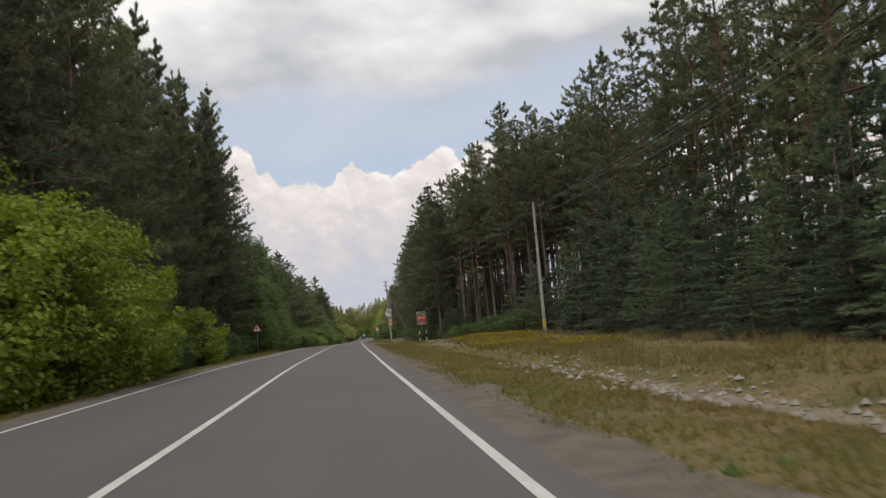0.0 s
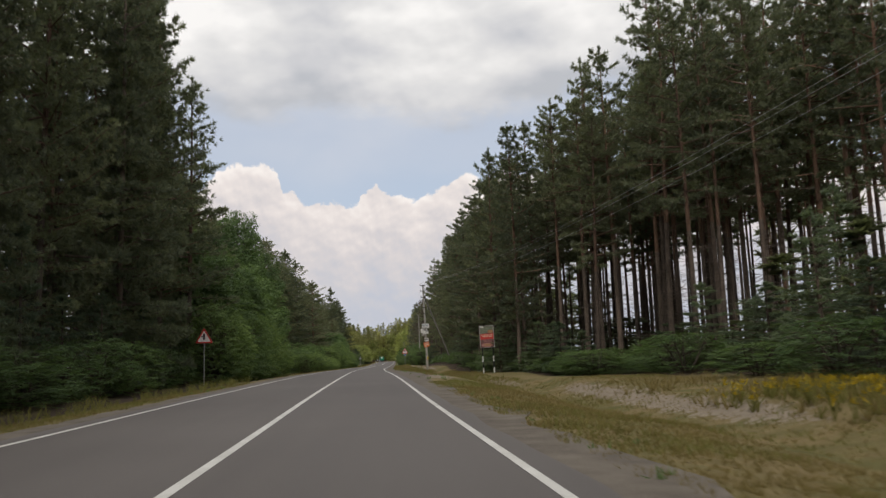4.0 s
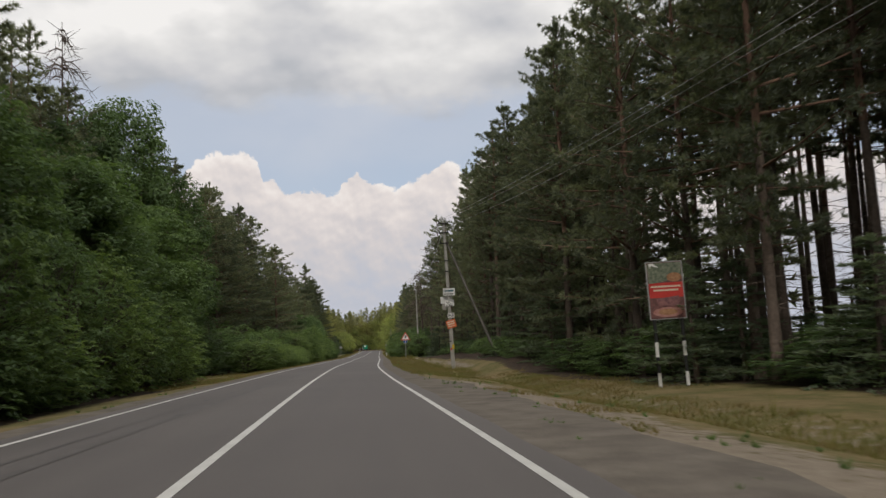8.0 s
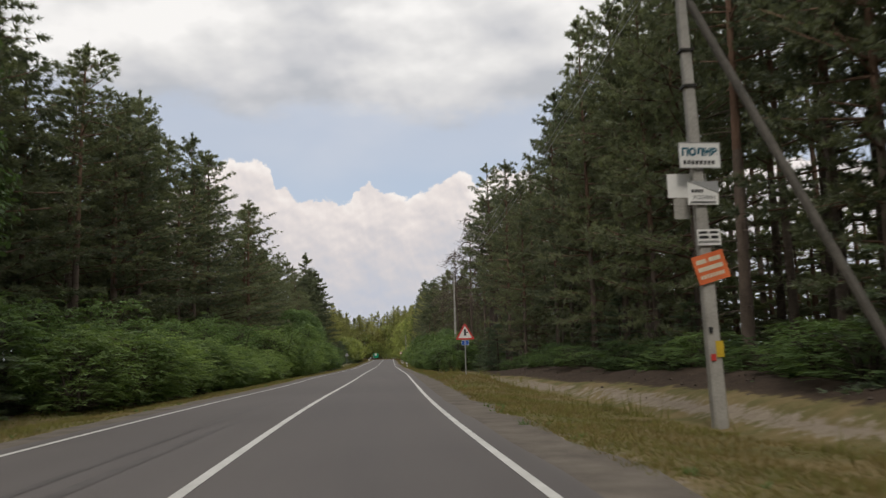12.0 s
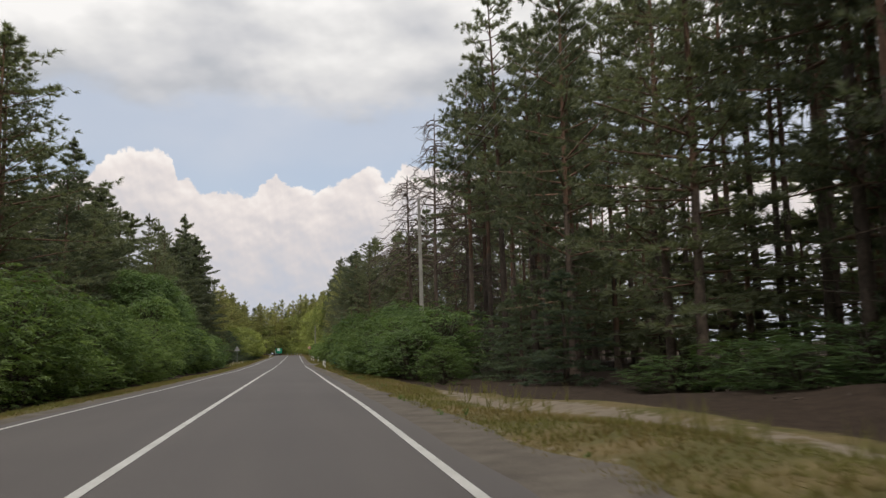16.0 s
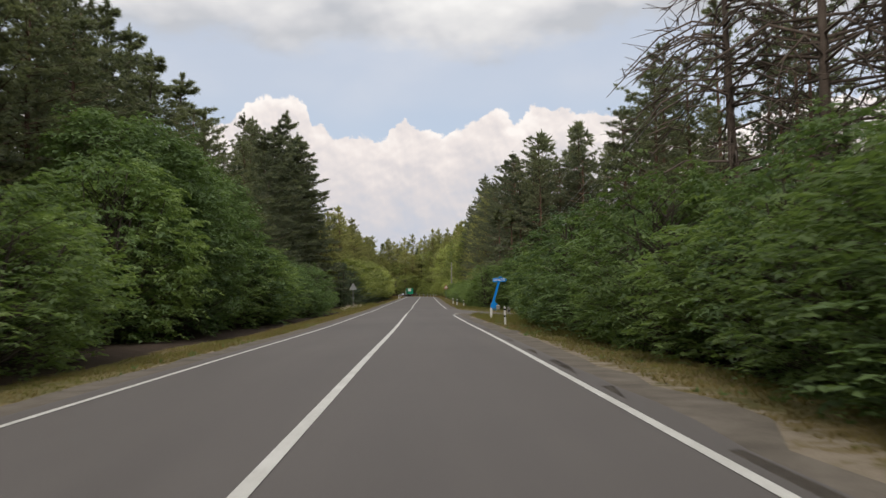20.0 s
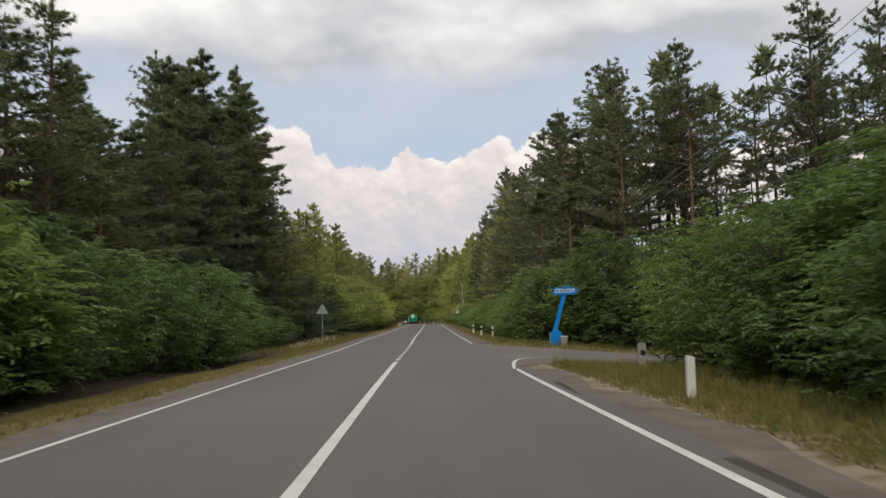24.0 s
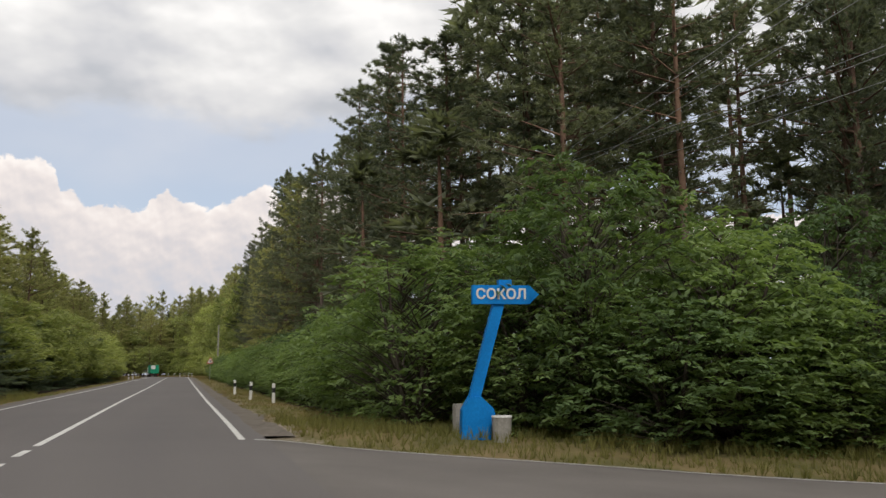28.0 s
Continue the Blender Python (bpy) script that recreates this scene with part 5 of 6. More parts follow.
def poster_board():
    x, y = 7.48, 111.1
    zg = land_z(x, y)
    t = thing("poster_board", "red and green food poster on two black-and-white posts", "poster", at=pose(x, y, zg, 0, -1.5, 0))
    z0, z1 = 2.2 - zg, 4.02 - zg
    for s in (-0.46, 0.46):
        p = part("post", tube(bmesh.new(), (s, 0.05, -0.3), (s, 0.05, z1), 0.055, 0.055, 10), M_BLACK, t, "black post with white bands")
        for a, b in ((0.02, 0.47), (0.97, 1.44)):
            part("band", tube(bmesh.new(), (s, 0.05, a), (s, 0.05, b), 0.058, 0.058, 12), M_WHITE, p, "white painted band")
    part("frame", box_bm(-0.62, 0.62, -0.008, 0.018, z0 - 0.03, z1 + 0.03, bevel=0.004), M_STEEL, t, "grey metal frame")
    part("sheet", box_bm(-0.575, 0.575, -0.014, -0.0085, z0, z1, bevel=0.002), M_POSTER_DARK, t, "dark printed sheet")
    H = z1 - z0
    part("green_field", prism([(-0.56, z1 - 0.02), (-0.56, z1 - 0.70), (0.0, z1 - 0.62), (0.56, z1 - 0.45), (0.56, z1 - 0.02)], -0.019, -0.0145), M_POSTER_GREEN, t, "dark green leafy print")
    part("white_leaf", prism([(-0.53, z1 - 0.04), (-0.36, z1 - 0.03), (-0.20, z1 - 0.16), (-0.33, z1 - 0.15), (-0.42, z1 - 0.09), (-0.48, z1 - 0.19)], -0.024, -0.0195), M_WHITE, t, "white sheet corner")
    a = [(0.30 + 0.25 * math.cos(k * 0.524), z1 - 0.50 + 0.15 * math.sin(k * 0.524)) for k in range(12)]
    part("food_shape", prism(a, -0.024, -0.0195), M_POSTER_TAN, t, "tan food picture")
    part("red_field", prism([(-0.565, z1 - 0.68), (-0.565, z1 - 1.15), (0.565, z1 - 1.15), (0.565, z1 - 0.66)], -0.022, -0.0205), M_RED, t, "red band")
    for zz, w in ((z1 - 0.79, 0.50), (z1 - 0.91, 0.42)):
        for k in range(9):
            xa = -w + k * (2 * w / 9)
            part("text_bar", box_bm(xa, xa + w * 0.19, -0.026, -0.0225, zz - 0.03, zz + 0.03), M_CREAM, t, "pale lettering bar")
    part("purple_field", prism([(-0.35, z1 - 1.18), (-0.30, z1 - 1.40), (0.38, z1 - 1.42), (0.42, z1 - 1.10)], -0.026, -0.0225), M_POSTER_PURPLE, t, "purple print")
    a = [(0.50 * math.cos(k * 0.3927), z0 + 0.20 + 0.16 * math.sin(k * 0.3927)) for k in range(16)]
    part("plate_shape", prism(a, -0.024, -0.0195), M_POSTER_PINK, t, "pinkish dish picture")
    a = [(0.32 * math.cos(k * 0.3927), z0 + 0.21 + 0.10 * math.sin(k * 0.3927)) for k in range(16)]
    part("dish_shape", prism(a, -0.029, -0.0245), M_POSTER_TAN, t, "tan dish picture")


M_POSTER_DARK = material("poster_dark", two_tone((0.08, 0.04, 0.04), (0.24, 0.11, 0.10), 6.0, 20.0, 0.0), 0.5, 0.3)
M_POSTER_GREEN = material("poster_green", two_tone((0.05, 0.07, 0.05), (0.26, 0.28, 0.20), 9.0, 20.0, 0.0), 0.5, 0.3)
M_POSTER_TAN = material("poster_tan", two_tone((0.22, 0.10, 0.05), (0.48, 0.27, 0.15), 9.0, 20.0, 0.0), 0.5, 0.3)
M_POSTER_PINK = material("poster_pink", two_tone((0.30, 0.12, 0.10), (0.50, 0.27, 0.24), 7.0, 20.0, 0.0), 0.5, 0.3)
M_POSTER_PURPLE = material("poster_purple", two_tone((0.10, 0.05, 0.06), (0.36, 0.17, 0.16), 8.0, 20.0, 0.0), 0.5, 0.3)
M_CREAM = material("cream_print", two_tone((0.55, 0.47, 0.34), (0.72, 0.64, 0.50), 5.0, 20.0, 0.0), 0.6, 0.3)
poster_board()


def concrete_pole(x, y, h, lean=0.0, arms=True, w0=0.30, w1=0.17, label="weathered grey concrete power pole", tilt=0.0):
    zg = land_z(x, y)
    t = thing("power_pole", label, "power pole", "power poles", at=pose(x, y, zg, tilt, lean, 0))
    bm = bmesh.new()
    rings = []
    for z in (-0.5, h * 0.33, h * 0.66, h):
        w = w0 + (w1 - w0) * max(z, 0) / h
        dd = w * 0.85
        c = w * 0.12
        pts = [(-w / 2 + c, -dd / 2), (w / 2 - c, -dd / 2), (w / 2, -dd / 2 + c), (w / 2, dd / 2 - c), (w / 2 - c, dd / 2), (-w / 2 + c, dd / 2), (-w / 2, dd / 2 - c), (-w / 2, -dd / 2 + c)]
        rings.append([bm.verts.new((px, py, z)) for px, py in pts])
    for a, b in zip(rings, rings[1:]):
        for i in range(8):
            bm.faces.new((a[i], a[(i + 1) % 8], b[(i + 1) % 8], b[i]))
    bm.faces.new(rings[-1])
    bmesh.ops.recalc_face_normals(bm, faces=bm.faces)
    part("shaft", bm, M_CONCRETE, t)
    if arms:
        for z, w in ((h - 0.15, 0.42), (h - 0.85, 0.42), (h - 1.65, 0.38)):
            arm = part("cross_arm", box_bm(-w, w * 0.75, -0.16, -0.09, z - 0.035, z + 0.035, bevel=0.008), M_DARKSTEEL, t, "dark steel cross arm")
            for s in (-w + 0.05, w * 0.75 - 0.05):
                part("insulator", tube(bmesh.new(), (s, -0.125, z + 0.03), (s, -0.125, z + 0.20), 0.045, 0.03, 8), M_DARKSTEEL, arm, "dark insulator")
    return t


pole1 = concrete_pole(14.1, 64.2, 10.55, 0.2, False, 0.27, 0.16)
part("mark", box_bm(-0.142, 0.06, -0.128, -0.118, 0.35, 0.95), M_YELLOW, pole1, "faded yellow paint mark")
part("bolt_band", box_bm(-0.13, 0.13, -0.12, 0.12, 7.9, 8.0, bevel=0.01), M_DARKSTEEL, pole1, "dark steel strap")
pole2 = concrete_pole(4.1, 145.8, 11.0, -1.6, True, 0.30, 0.18)
pole3 = concrete_pole(6.75, 226.2, 11.6, -0.4, False, 0.30, 0.17)
concrete_pole(12.4, 304.5, 8.8, -0.3, False, 0.26, 0.16)
concrete_pole(xc(420) + 8, 420, 9.0, 0, False, 0.3, 0.2, "distant pale power pole beside the road")
M_BRACE = material("brace_wood", two_tone((0.085, 0.08, 0.072), (0.165, 0.15, 0.135), 1.5, 14.0, 0.5), 0.9, 0.1)
part("strut", tube(bmesh.new(), (0.1, 0.12, 9.5), (3.25, -1.9, 0.1), 0.085, 0.11, 8), M_BRACE, pole2, "leaning dark wooden brace")


def pole_boards(t):
    """Advertising boards nailed to the second pole."""
    def board(name, x0, x1, z0, z1, y, mat, label, roll=0.0):
        ob = part(name, box_bm(-(x1 - x0) / 2, (x1 - x0) / 2, -0.006, 0.006, -(z1 - z0) / 2, (z1 - z0) / 2, bevel=0.002), mat, t, label)
        ob.matrix_basis = pose((x0 + x1) / 2, y, (z0 + z1) / 2, 0, roll, 0)
        return ob

    def bars(ob, rows, mat, y=-0.009):
        for z, h, xs in rows:
            for a, b in xs:
                part("text_bar", box_bm(a, b, y - 0.002, y + 0.002, z - h / 2, z + h / 2), mat, ob)
    a = board("sign_board", -0.42, 0.48, 5.40, 5.96, -0.16, M_WHITE, "white board with teal lettering", 2)
    for px0, px1, pz0, pz1 in ((-0.45, 0.45, 0.262, 0.28), (-0.45, 0.45, -0.28, -0.262), (-0.45, -0.435, -0.26, 0.26), (0.435, 0.45, -0.26, 0.26)):
        part("rim", box_bm(px0, px1, -0.012, -0.007, pz0, pz1), M_STEEL, a, "grey rim")
    letters("ПОЛИВ", 0.215, M_TEAL, a, pose(0.0, -0.009, 0.06, 90, 0, 0), "lettering", 0.003, "bold teal letters", 0.012)
    bars(a, [(-0.155, 0.085, [(-0.36 + k * 0.088, -0.36 + k * 0.088 + 0.06) for k in range(8)])], M_BLACK)
    board("blank_board", -0.60, 0.26, 4.84, 5.36, 0.165, M_WHITE, "blank white board behind the pole", 1)
    b = board("paper_board", -0.30, 0.36, 4.62, 5.12, -0.16, M_WHITE, "torn white board with dark lettering", 2)
    part("torn_flap", prism([(-0.33, 0.25), (0.33, 0.0), (0.33, 0.25)], -0.018, -0.008), M_STEEL, b, "folded grey flap")
    letters("ХОЗЯИН", 0.115, M_BLACK, b, pose(0.02, -0.009, -0.10, 90, 0, 0), "lettering", 0.002, "dark letters")
    bars(b, [(0.04, 0.07, [(-0.25, -0.20), (-0.18, -0.13), (-0.11, -0.06), (-0.04, 0.0)]), (-0.20, 0.05, [(-0.28 + k * 0.055, -0.28 + k * 0.055 + 0.04) for k in range(10)])], M_BLACK)
    board("grey_board", -0.50, -0.16, 4.38, 4.83, 0.16, M_CONCRETE, "weathered grey board", 1)
    c = board("paper_note", -0.18, 0.32, 3.76, 4.10, -0.155, M_WHITE, "small white note with handwriting", 1)
    bars(c, [(0.10, 0.05, [(-0.22, -0.02), (0.02, 0.2)]), (0.0, 0.06, [(-0.22, 0.0), (0.04, 0.2)]), (-0.10, 0.05, [(-0.22 + k * 0.055, -0.22 + k * 0.055 + 0.035) for k in range(8)])], M_BLACK)
    d = board("orange_board", -0.30, 0.40, 3.0, 3.6, -0.155, M_ORANGE, "bent orange board with pale lettering", -14)
    bars(d, [(0.16, 0.09, [(-0.28, -0.06), (0.0, 0.26)]), (0.0, 0.09, [(-0.28, 0.26)]), (-0.16, 0.08, [(-0.28 + k * 0.068, -0.28 + k * 0.068 + 0.05) for k in range(8)])], M_CREAM)
    part("mark", box_bm(0.0, 0.16, -0.152, -0.142, 1.45, 1.78), M_YELLOW, t, "yellow paint mark")
    part("number_bar", box_bm(-0.12, -0.02, -0.150, -0.142, 1.38, 1.52), M_RED, t, "faded red stencil")
    part("number_bar", box_bm(-0.11, -0.03, -0.150, -0.142, 1.95, 2.07), M_BLACK, t, "black stencil")
    for z in (7.2, 8.0):
        part("bolt_band", box_bm(-0.15, 0.15, -0.135, 0.135, z, z + 0.06, bevel=0.008), M_DARKSTEEL, t, "dark steel strap")


pole_boards(pole2)


def wire(p0, p1, sag, r=0.009):
    k = 14
    w = Wood()
    pts = []
    for i in range(k + 1):
        u = i / k
        q = Vector(p0).lerp(Vector(p1), u)
        pts.append((q.x, q.y, q.z - 4 * sag * u * (1 - u)))
    w.limb(pts, [r] * (k + 1), 4, 0)
    tagged(new("power_line", w.mesh("power_line", [M_STEEL])), "thin grey overhead power line between poles", "cable", "power lines")


for dx, dz in ((-0.3, 0.0), (0.25, 0.05), (0.0, -0.65)):
    wire((14.2 + dx, 65.0, 10.4 + dz), (16.5 + dx, 8.0, 10.6 + dz), 0.7)
    wire((14.2 + dx, 65.0, 10.4 + dz), (3.75 + dx, 145.7, 11.0 + dz), 1.1)
    wire((3.75 + dx, 145.7, 11.0 + dz), (6.7 + dx, 226.2, 11.6 + dz), 1.0)
    wire((6.7 + dx, 226.2, 11.6 + dz), (12.4 + dx, 304.5, 8.2 + dz), 1.0)
    wire((12.4 + dx, 304.5, 8.2 + dz), (18.5 + dx, 262.0, 9.4 + dz), 0.8)


# ---- the blue place sign at the junction ----
def blue_sign():
    y = 293.7
    t = thing("direction_sign", "bright blue concrete arrow sign with white lettering", "direction sign", at=pose(5.47, y, land_z(5.47, y), 0, 0, -8))
    zb = land_z(5.47, y)

    def P(px, pz):
        return (px - 5.25, pz - zb)
    part("post", prism([P(*q) for q in ((5.32, 0.58), (5.87, 2.50), (6.10, 2.50), (5.55, 0.58))], -0.09, 0.09), M_BLUE, t)
    part("cap", prism([P(*q) for q in ((5.98, 2.84), (5.98, 2.96), (6.25, 2.96), (6.25, 2.84))], -0.10, 0.10), M_BLUE, t)
    part("foot", prism([P(*q) for q in ((5.12, -0.5), (5.16, 0.32), (5.32, 0.58), (5.55, 0.58), (5.80, 0.34), (5.86, 0.12), (5.78, 0.08), (5.70, -0.5))], -0.13, 0.13), M_BLUE, t)
    part("arrow_board", prism([P(*q) for q in ((5.40, 2.45), (5.40, 2.84), (6.62, 2.84), (6.82, 2.65), (6.62, 2.45))], -0.14, -0.02), M_BLUE, t)
    letters("СОКОЛ", 0.29, M_WHITE, t, pose(6.01 - 5.25, -0.145, 2.645 - zb, 90, 0, 0) @ Matrix.Diagonal((1.02, 1, 1, 1)), "lettering", 0.006, "white raised letters", 0.008)
    s = thing("concrete_block", "weathered pale concrete block beside the blue sign", "concrete block", at=pose(5.55, 294.3, land_z(5.55, 294.3), 0, 0, 5))
    part("body", box_bm(-0.12, 0.12, -0.1, 0.1, -0.2, 0.66, bevel=0.02), M_CONCRETE, s)
    s = thing("concrete_drum", "white-washed concrete drum beside the blue sign", "concrete block", at=pose(6.04, 293.2, land_z(6.04, 293.2)))
    bm = tube(bmesh.new(), (0, 0, -0.2), (0, 0, 0.44), 0.17, 0.20, 16)
    part("body", bm, M_CONCRETE, s)
    part("rim", tube(bmesh.new(), (0, 0, 0.43), (0, 0, 0.46), 0.21, 0.20, 16), M_WHITE, s, "white painted rim")


blue_sign()


# ---- far truck ----
def truck(x, y, turn):
    zg = road_z(y, x - xc(y))
    t = thing("truck", "green box truck with white cab, far along the road", "truck", at=pose(x, y, zg, 0, 0, turn) @ Matrix.Diagonal((0.68, 0.68, 0.68, 1)))
    part("box_body", box_bm(-1.22, 1.22, -3.2, 3.0, 1.1, 3.7, bevel=0.05), M_GREEN_TRUCK, t, "green tarpaulin body")
    part("rear_panel", box_bm(-1.1, 0.2, -3.24, -3.19, 2.4, 3.6, bevel=0.01), M_WHITE, t, "pale rear panel")
    part("chassis", box_bm(-0.5, 0.5, -3.1, 4.9, 0.75, 1.05, bevel=0.02), M_BLACK, t)
    cab = part("cab", box_bm(-1.2, 1.2, 3.15, 5.0, 0.8, 2.9, bevel=0.12), M_WHITE, t, "white cab")
    part("windscreen", box_bm(-1.05, 1.05, 4.97, 5.02, 1.8, 2.6, bevel=0.01), M_GLASS, cab, "dark windscreen")
    part("bumper", box_bm(-1.2, 1.2, -3.3, -3.2, 0.55, 0.8, bevel=0.02), M_BLACK, t)
    for s in (-1.0, 1.0):
        part("tail_light", box_bm(s - 0.12, s + 0.12, -3.33, -3.29, 0.62, 0.76, bevel=0.01), M_RED, t, "red tail light")
        for yy in (-2.2, -1.1, 4.0):
            w = part("wheel", tube(bmesh.new(), (s - 0.14, yy, 0.5), (s + 0.14, yy, 0.5), 0.5, 0.5, 18), M_RUBBER, t, "black tyre")
            part("rim", tube(bmesh.new(), (s - 0.15, yy, 0.5), (s + 0.15, yy, 0.5), 0.24, 0.24, 12), M_STEEL, w, "grey steel rim")


truck(-2.6, 466.0, 8)


def tree_plate():
    plant("tall_pine", 24.0, 113.5, 1.3, 1.0, 0, 0)
    t = thing("notice_plate", "small white notice plate nailed to a pine trunk", "notice", at=pose(24.0, 113.5, 3.15, 0, 0, -25) @ pose(0, -0.30, 0))
    part("plate", box_bm(-0.18, 0.18, -0.01, 0.01, -0.15, 0.15, bevel=0.003), M_WHITE, t)
    part("text_bar", box_bm(-0.12, 0.12, -0.014, -0.0105, -0.03, 0.02), M_BLACK, t)


tree_plate()


# ---- verge: grass, weeds, goldenrod, stones ----
def verge(name, label, areas, mat, seed, keep, blade, n=4, spread=0.45, lift=0.0, clump=0.0):
    """Grass tufts over strips (y0, y1, d0, d1, tufts per square metre); keep(x, y, d) thins them; clump varies their height in patches."""
    rng = np.random.default_rng(seed)
    P, K = [], []
    for y0, y1, d0, d1, dens in areas:
        k = int((y1 - y0) * (d1 - d0) * dens)
        for y, d in zip(rng.uniform(y0, y1, k), rng.uniform(d0, d1, k)):
            x = xc(y) + d
            if in_side_road(x, y, 0.15) or abs(d) < lane(y) + 0.9 + 0.5 * noise.noise(Vector((y * 0.9, d, 7.0))):
                continue
            if 130 < y < 200 and d > strip_mid(y) - 0.35 and blade[0] < 0.2:
                continue
            if keep(x, y, d):
                P.append((x, y, land_z(x, y) - 0.01 + lift * rng.uniform(0.65, 1.15)))
                K.append(1.0 + clump * noise.noise(Vector((x * 0.8, y * 0.8, 3.0))))
    P = np.array(P)
    D = np.tile(np.array([[0, 0, 1.0]]), (len(P), 1))
    v = blades(P, D, n, blade[0], blade[1], rng, spread)
    base = np.repeat(P, n, axis=0)
    v[2::3] = base + (v[2::3] - base) * np.repeat(np.array(K), n)[:, None]
    tagged(new(name, soup(name, v, 3, mat)), label, "grass", kind="stuff")


def patchy(x, y, s=0.25, o=0.0):
    return noise.noise(Vector((x * s, y * s, 11.0 + o)))


RIGHT = [(-2, 80, 4.3, 8.2, 62), (-2, 80, 8.0, 15.0, 24), (80, 125, 5.4, 10.0, 40), (125, 200, 4.4, 8.4, 56), (110, 143, 8.0, 10.8, 44), (110, 124, 10.8, 13.0, 20), (200, 272, 4.4, 6.4, 46), (262, 277, 4.3, 9.0, 34), (290, 340, 4.3, 7.0, 22), (340, 420, 4.4, 7.0, 8)]
LEFT = [(4, 330, -6.6, -4.1, 40), (124, 160, -9.4, -6.4, 24), (330, 430, -7.0, -4.2, 8)]


def sandy_gap(x, y, d):
    """Bare patches on the sandy lay-by."""
    return 84 < y < 122 and d < 7.6 and patchy(x, y, 0.45, 2) < 0.10 + 0.25 * (7.6 - d) / 3


verge("dry_grass", "dry yellow grass on the road verge", RIGHT + LEFT, M_GRASS_DRY, 1, lambda x, y, d: not sandy_gap(x, y, d) and patchy(x, y) > (-0.5 if d > 0 and y < 76 else -0.12), (0.105, 0.014), 5, 0.7, 0.0, 0.9)
verge("green_grass", "short green grass on the road verge", RIGHT + LEFT, M_GRASS, 2, lambda x, y, d: not sandy_gap(x, y, d) and patchy(x, y) < (-0.08 if d > 0 and y < 76 else 0.16), (0.10, 0.014), 5, 0.7, 0.0, 0.9)
verge("tall_grass", "tall pale weeds at the shrubs' feet", [(60, 100, -7.4, -6.0, 8), (290, 335, -8.0, -5.6, 8), (240, 262, 5.4, 7.0, 8), (164, 176, 6.4, 8.0, 4), (130, 178, 7.6, 8.6, 3.0), (178, 200, 5.8, 7.2, 3.0), (84, 104, 8.0, 9.6, 3)], M_GRASS, 3, lambda x, y, d: patchy(x, y, 0.5, 5) > -0.1, (0.42, 0.016), 7, 0.25, 0.0, 0.8)
verge("shoulder_weeds", "low dark weed clumps along the shoulder's edge", [(4, 272, 4.3, 5.3, 2.2), (84, 118, 5.0, 7.2, 1.0), (4, 330, -4.7, -4.2, 1.2)], M_LEAF_DARK, 12, lambda x, y, d: patchy(x, y, 0.6, 9) > 0.05, (0.12, 0.035), 14, 0.9, 0.0, 0.8)
verge("verge_grass", "rough grass round the junction", [(256, 282, 4.6, 12.0, 22), (288, 299, 4.4, 18.0, 26)], M_GRASS, 6, lambda x, y, d: not in_side_road(x, y, 0.5) and (y > 285 or y < near_edge(x) - (2.6 if x < 5 else 1.8) + 0.6 * patchy(x, y, 0.8)), (0.26, 0.016), 6, 0.35, 0.0, 0.8)
GOLD = [(33, 62, 10.0, 15.0, 8), (34, 44, 9.0, 11.0, 4)]


def golden(x, y, d):
    return patchy(x, y, 0.22, 3) > 0.22 - 0.42 * smooth(36, 50, y)


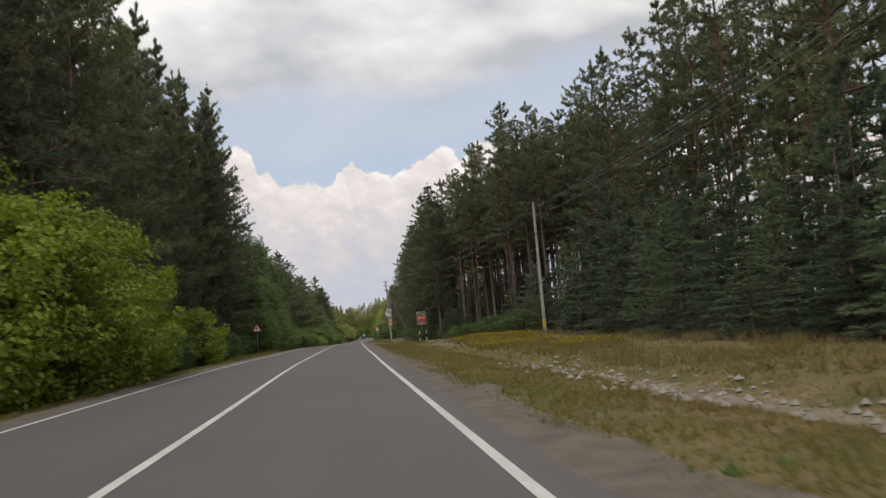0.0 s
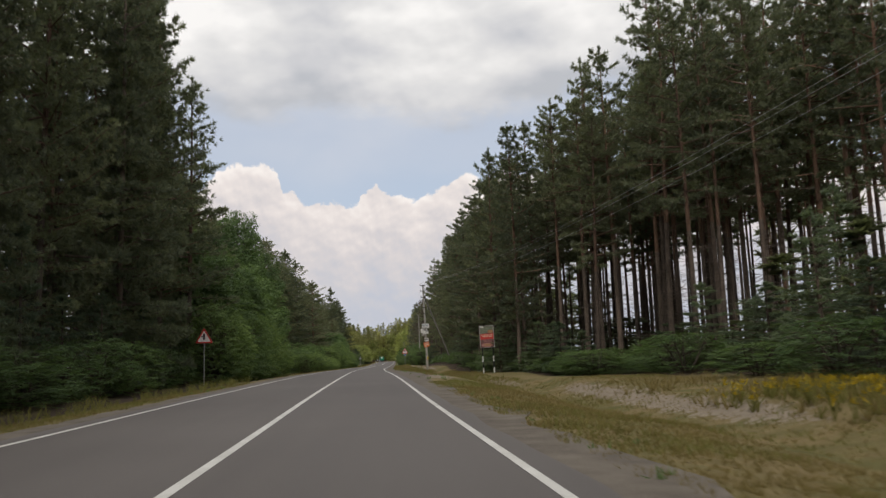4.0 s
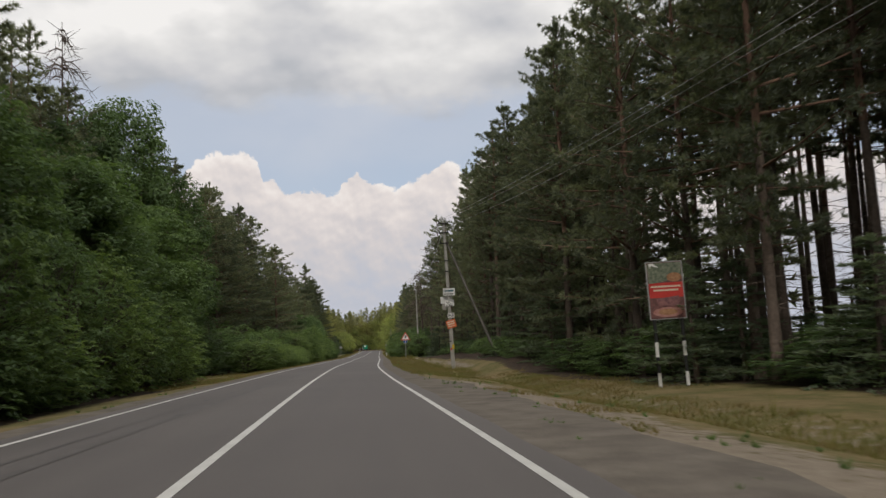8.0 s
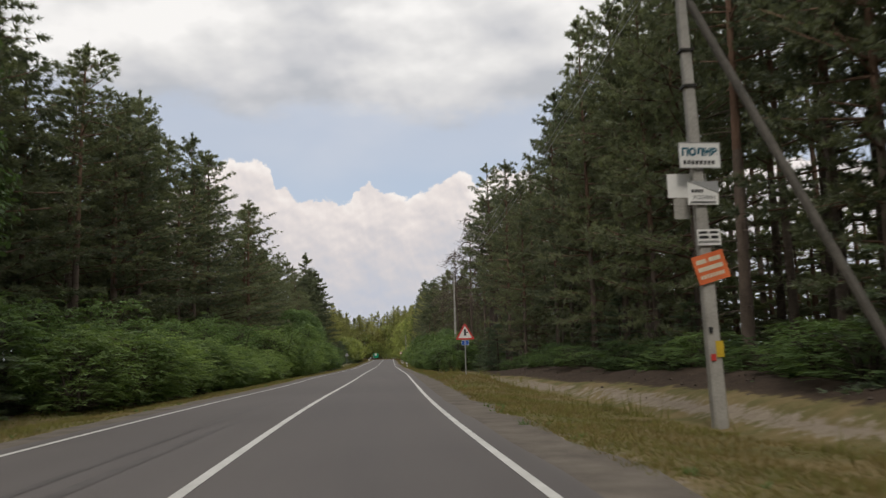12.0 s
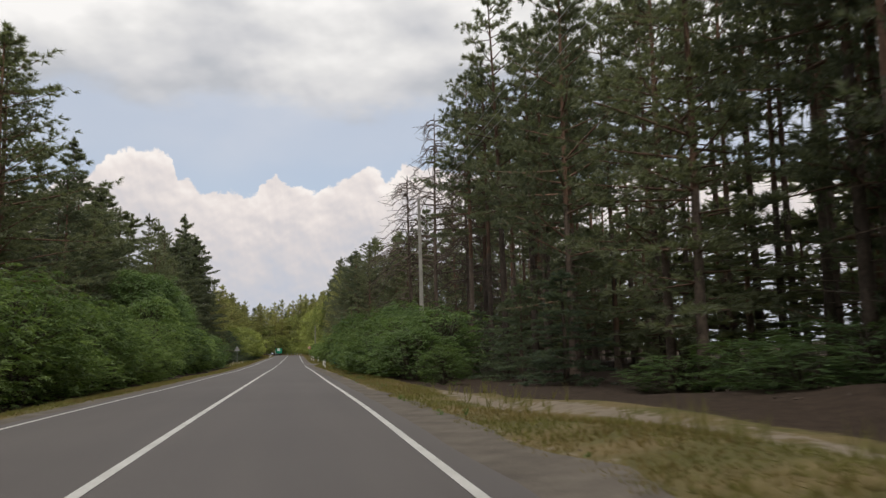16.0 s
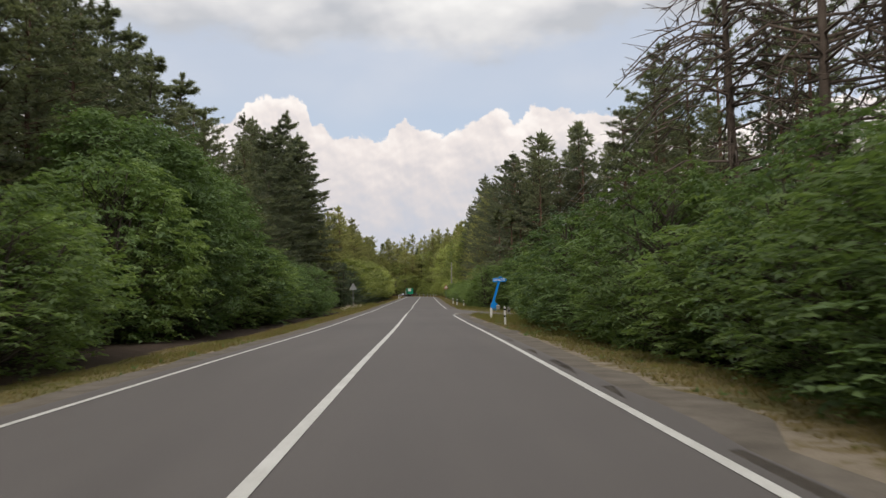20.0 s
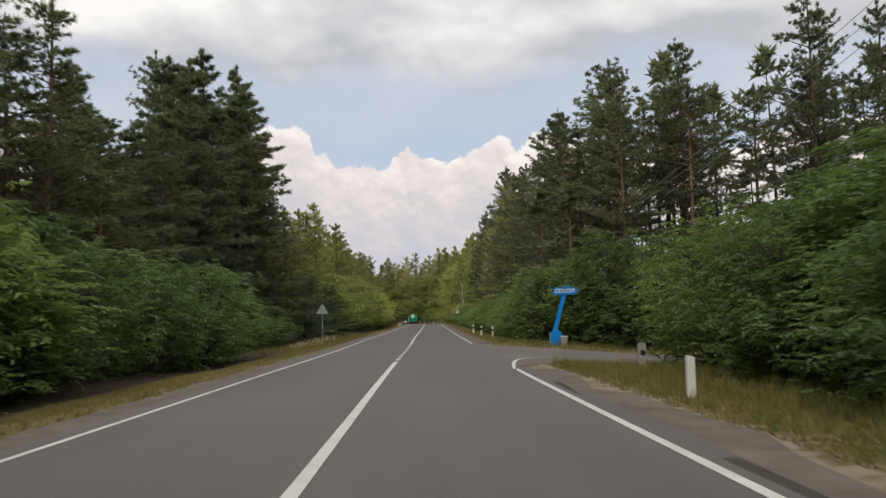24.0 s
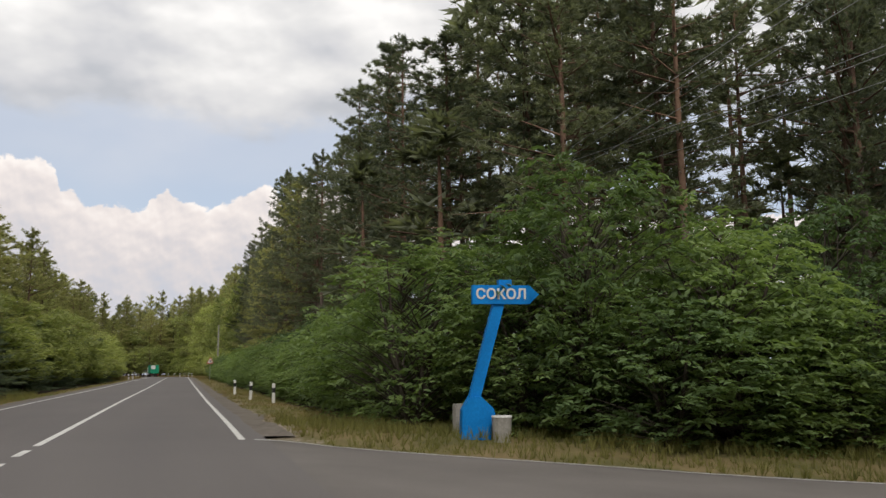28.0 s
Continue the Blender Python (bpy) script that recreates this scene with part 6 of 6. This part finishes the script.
verge("goldenrod_stems", "green leafy stems of goldenrod", GOLD, M_GRASS, 4, golden, (0.44, 0.026), 7, 0.28, 0.0, 0.6)
verge("goldenrod", "yellow flower heads of goldenrod on the verge", GOLD, M_GOLD, 4, golden, (0.13, 0.036), 7, 0.8, 0.36)
verge("far_grass", "sunlit dry grass at the far bend", [(418, 482, 4.4, 9.5, 7), (418, 470, -9.0, -4.4, 7)], M_GRASS_DRY, 9, lambda x, y, d: True, (0.4, 0.07), 5, 0.4)
verge("white_weeds", "tall weeds with white flower heads", [(298, 320, -7.9, -6.3, 3)], M_CREAM, 10, lambda x, y, d: patchy(x, y, 0.7, 2) > 0.0, (0.55, 0.03), 5, 0.3)
verge("weeds", "green weeds between the goldenrod", [(4, 70, 10.0, 18.0, 8)], M_GRASS_DRY, 5, lambda x, y, d: patchy(x, y, 0.3, 8) > -0.05 + 0.25 * math.sin(y * 1.3 + x), (0.42, 0.022), 8, 0.5, 0.0, 0.6)


def stones():
    """Pale rubble along the sandy strip, and clods on the shoulder's edge."""
    rng = np.random.default_rng(8)
    for name, label, mat, spots in (
            ("rubble", "pale sandy rubble beside the verge", M_CONCRETE, [(rng.uniform(2, 30), rng.normal(8.8, 0.8), rng.uniform(0.03, 0.12)) for _ in range(300)]),
            ("clods", "dark earth clods and litter beside the forest", M_BARK, [(rng.uniform(4, 272), rng.normal(4.75, 0.25), rng.uniform(0.008, 0.022)) for _ in range(500)] + [(rng.uniform(136, 192), rng.normal(11.6, 1.0), rng.uniform(0.02, 0.07)) for _ in range(260)])):
        V, F = [], []
        for y, d, r in spots:
            x = xc(y) + d
            if in_side_road(x, y, 0.3):
                continue
            z = land_z(x, y) + r * 0.25
            b = len(V)
            for dx, dy, dz in ((1, 0, 0), (0.2, 1, 0.1), (-1, 0.1, 0), (-0.1, -1, 0.05), (0, 0, 0.75), (0.1, 0.1, -0.6)):
                j = rng.uniform(0.7, 1.3)
                V.append((x + dx * r * j, y + dy * r * j, z + dz * r * j))
            F += [(b, b + 1, b + 4), (b + 1, b + 2, b + 4), (b + 2, b + 3, b + 4), (b + 3, b, b + 4), (b + 1, b, b + 5), (b + 2, b + 1, b + 5), (b + 3, b + 2, b + 5), (b, b + 3, b + 5)]
        tagged(new(name, mesh_of(name, V, F, mat)), label, "stones", kind="stuff")


stones()
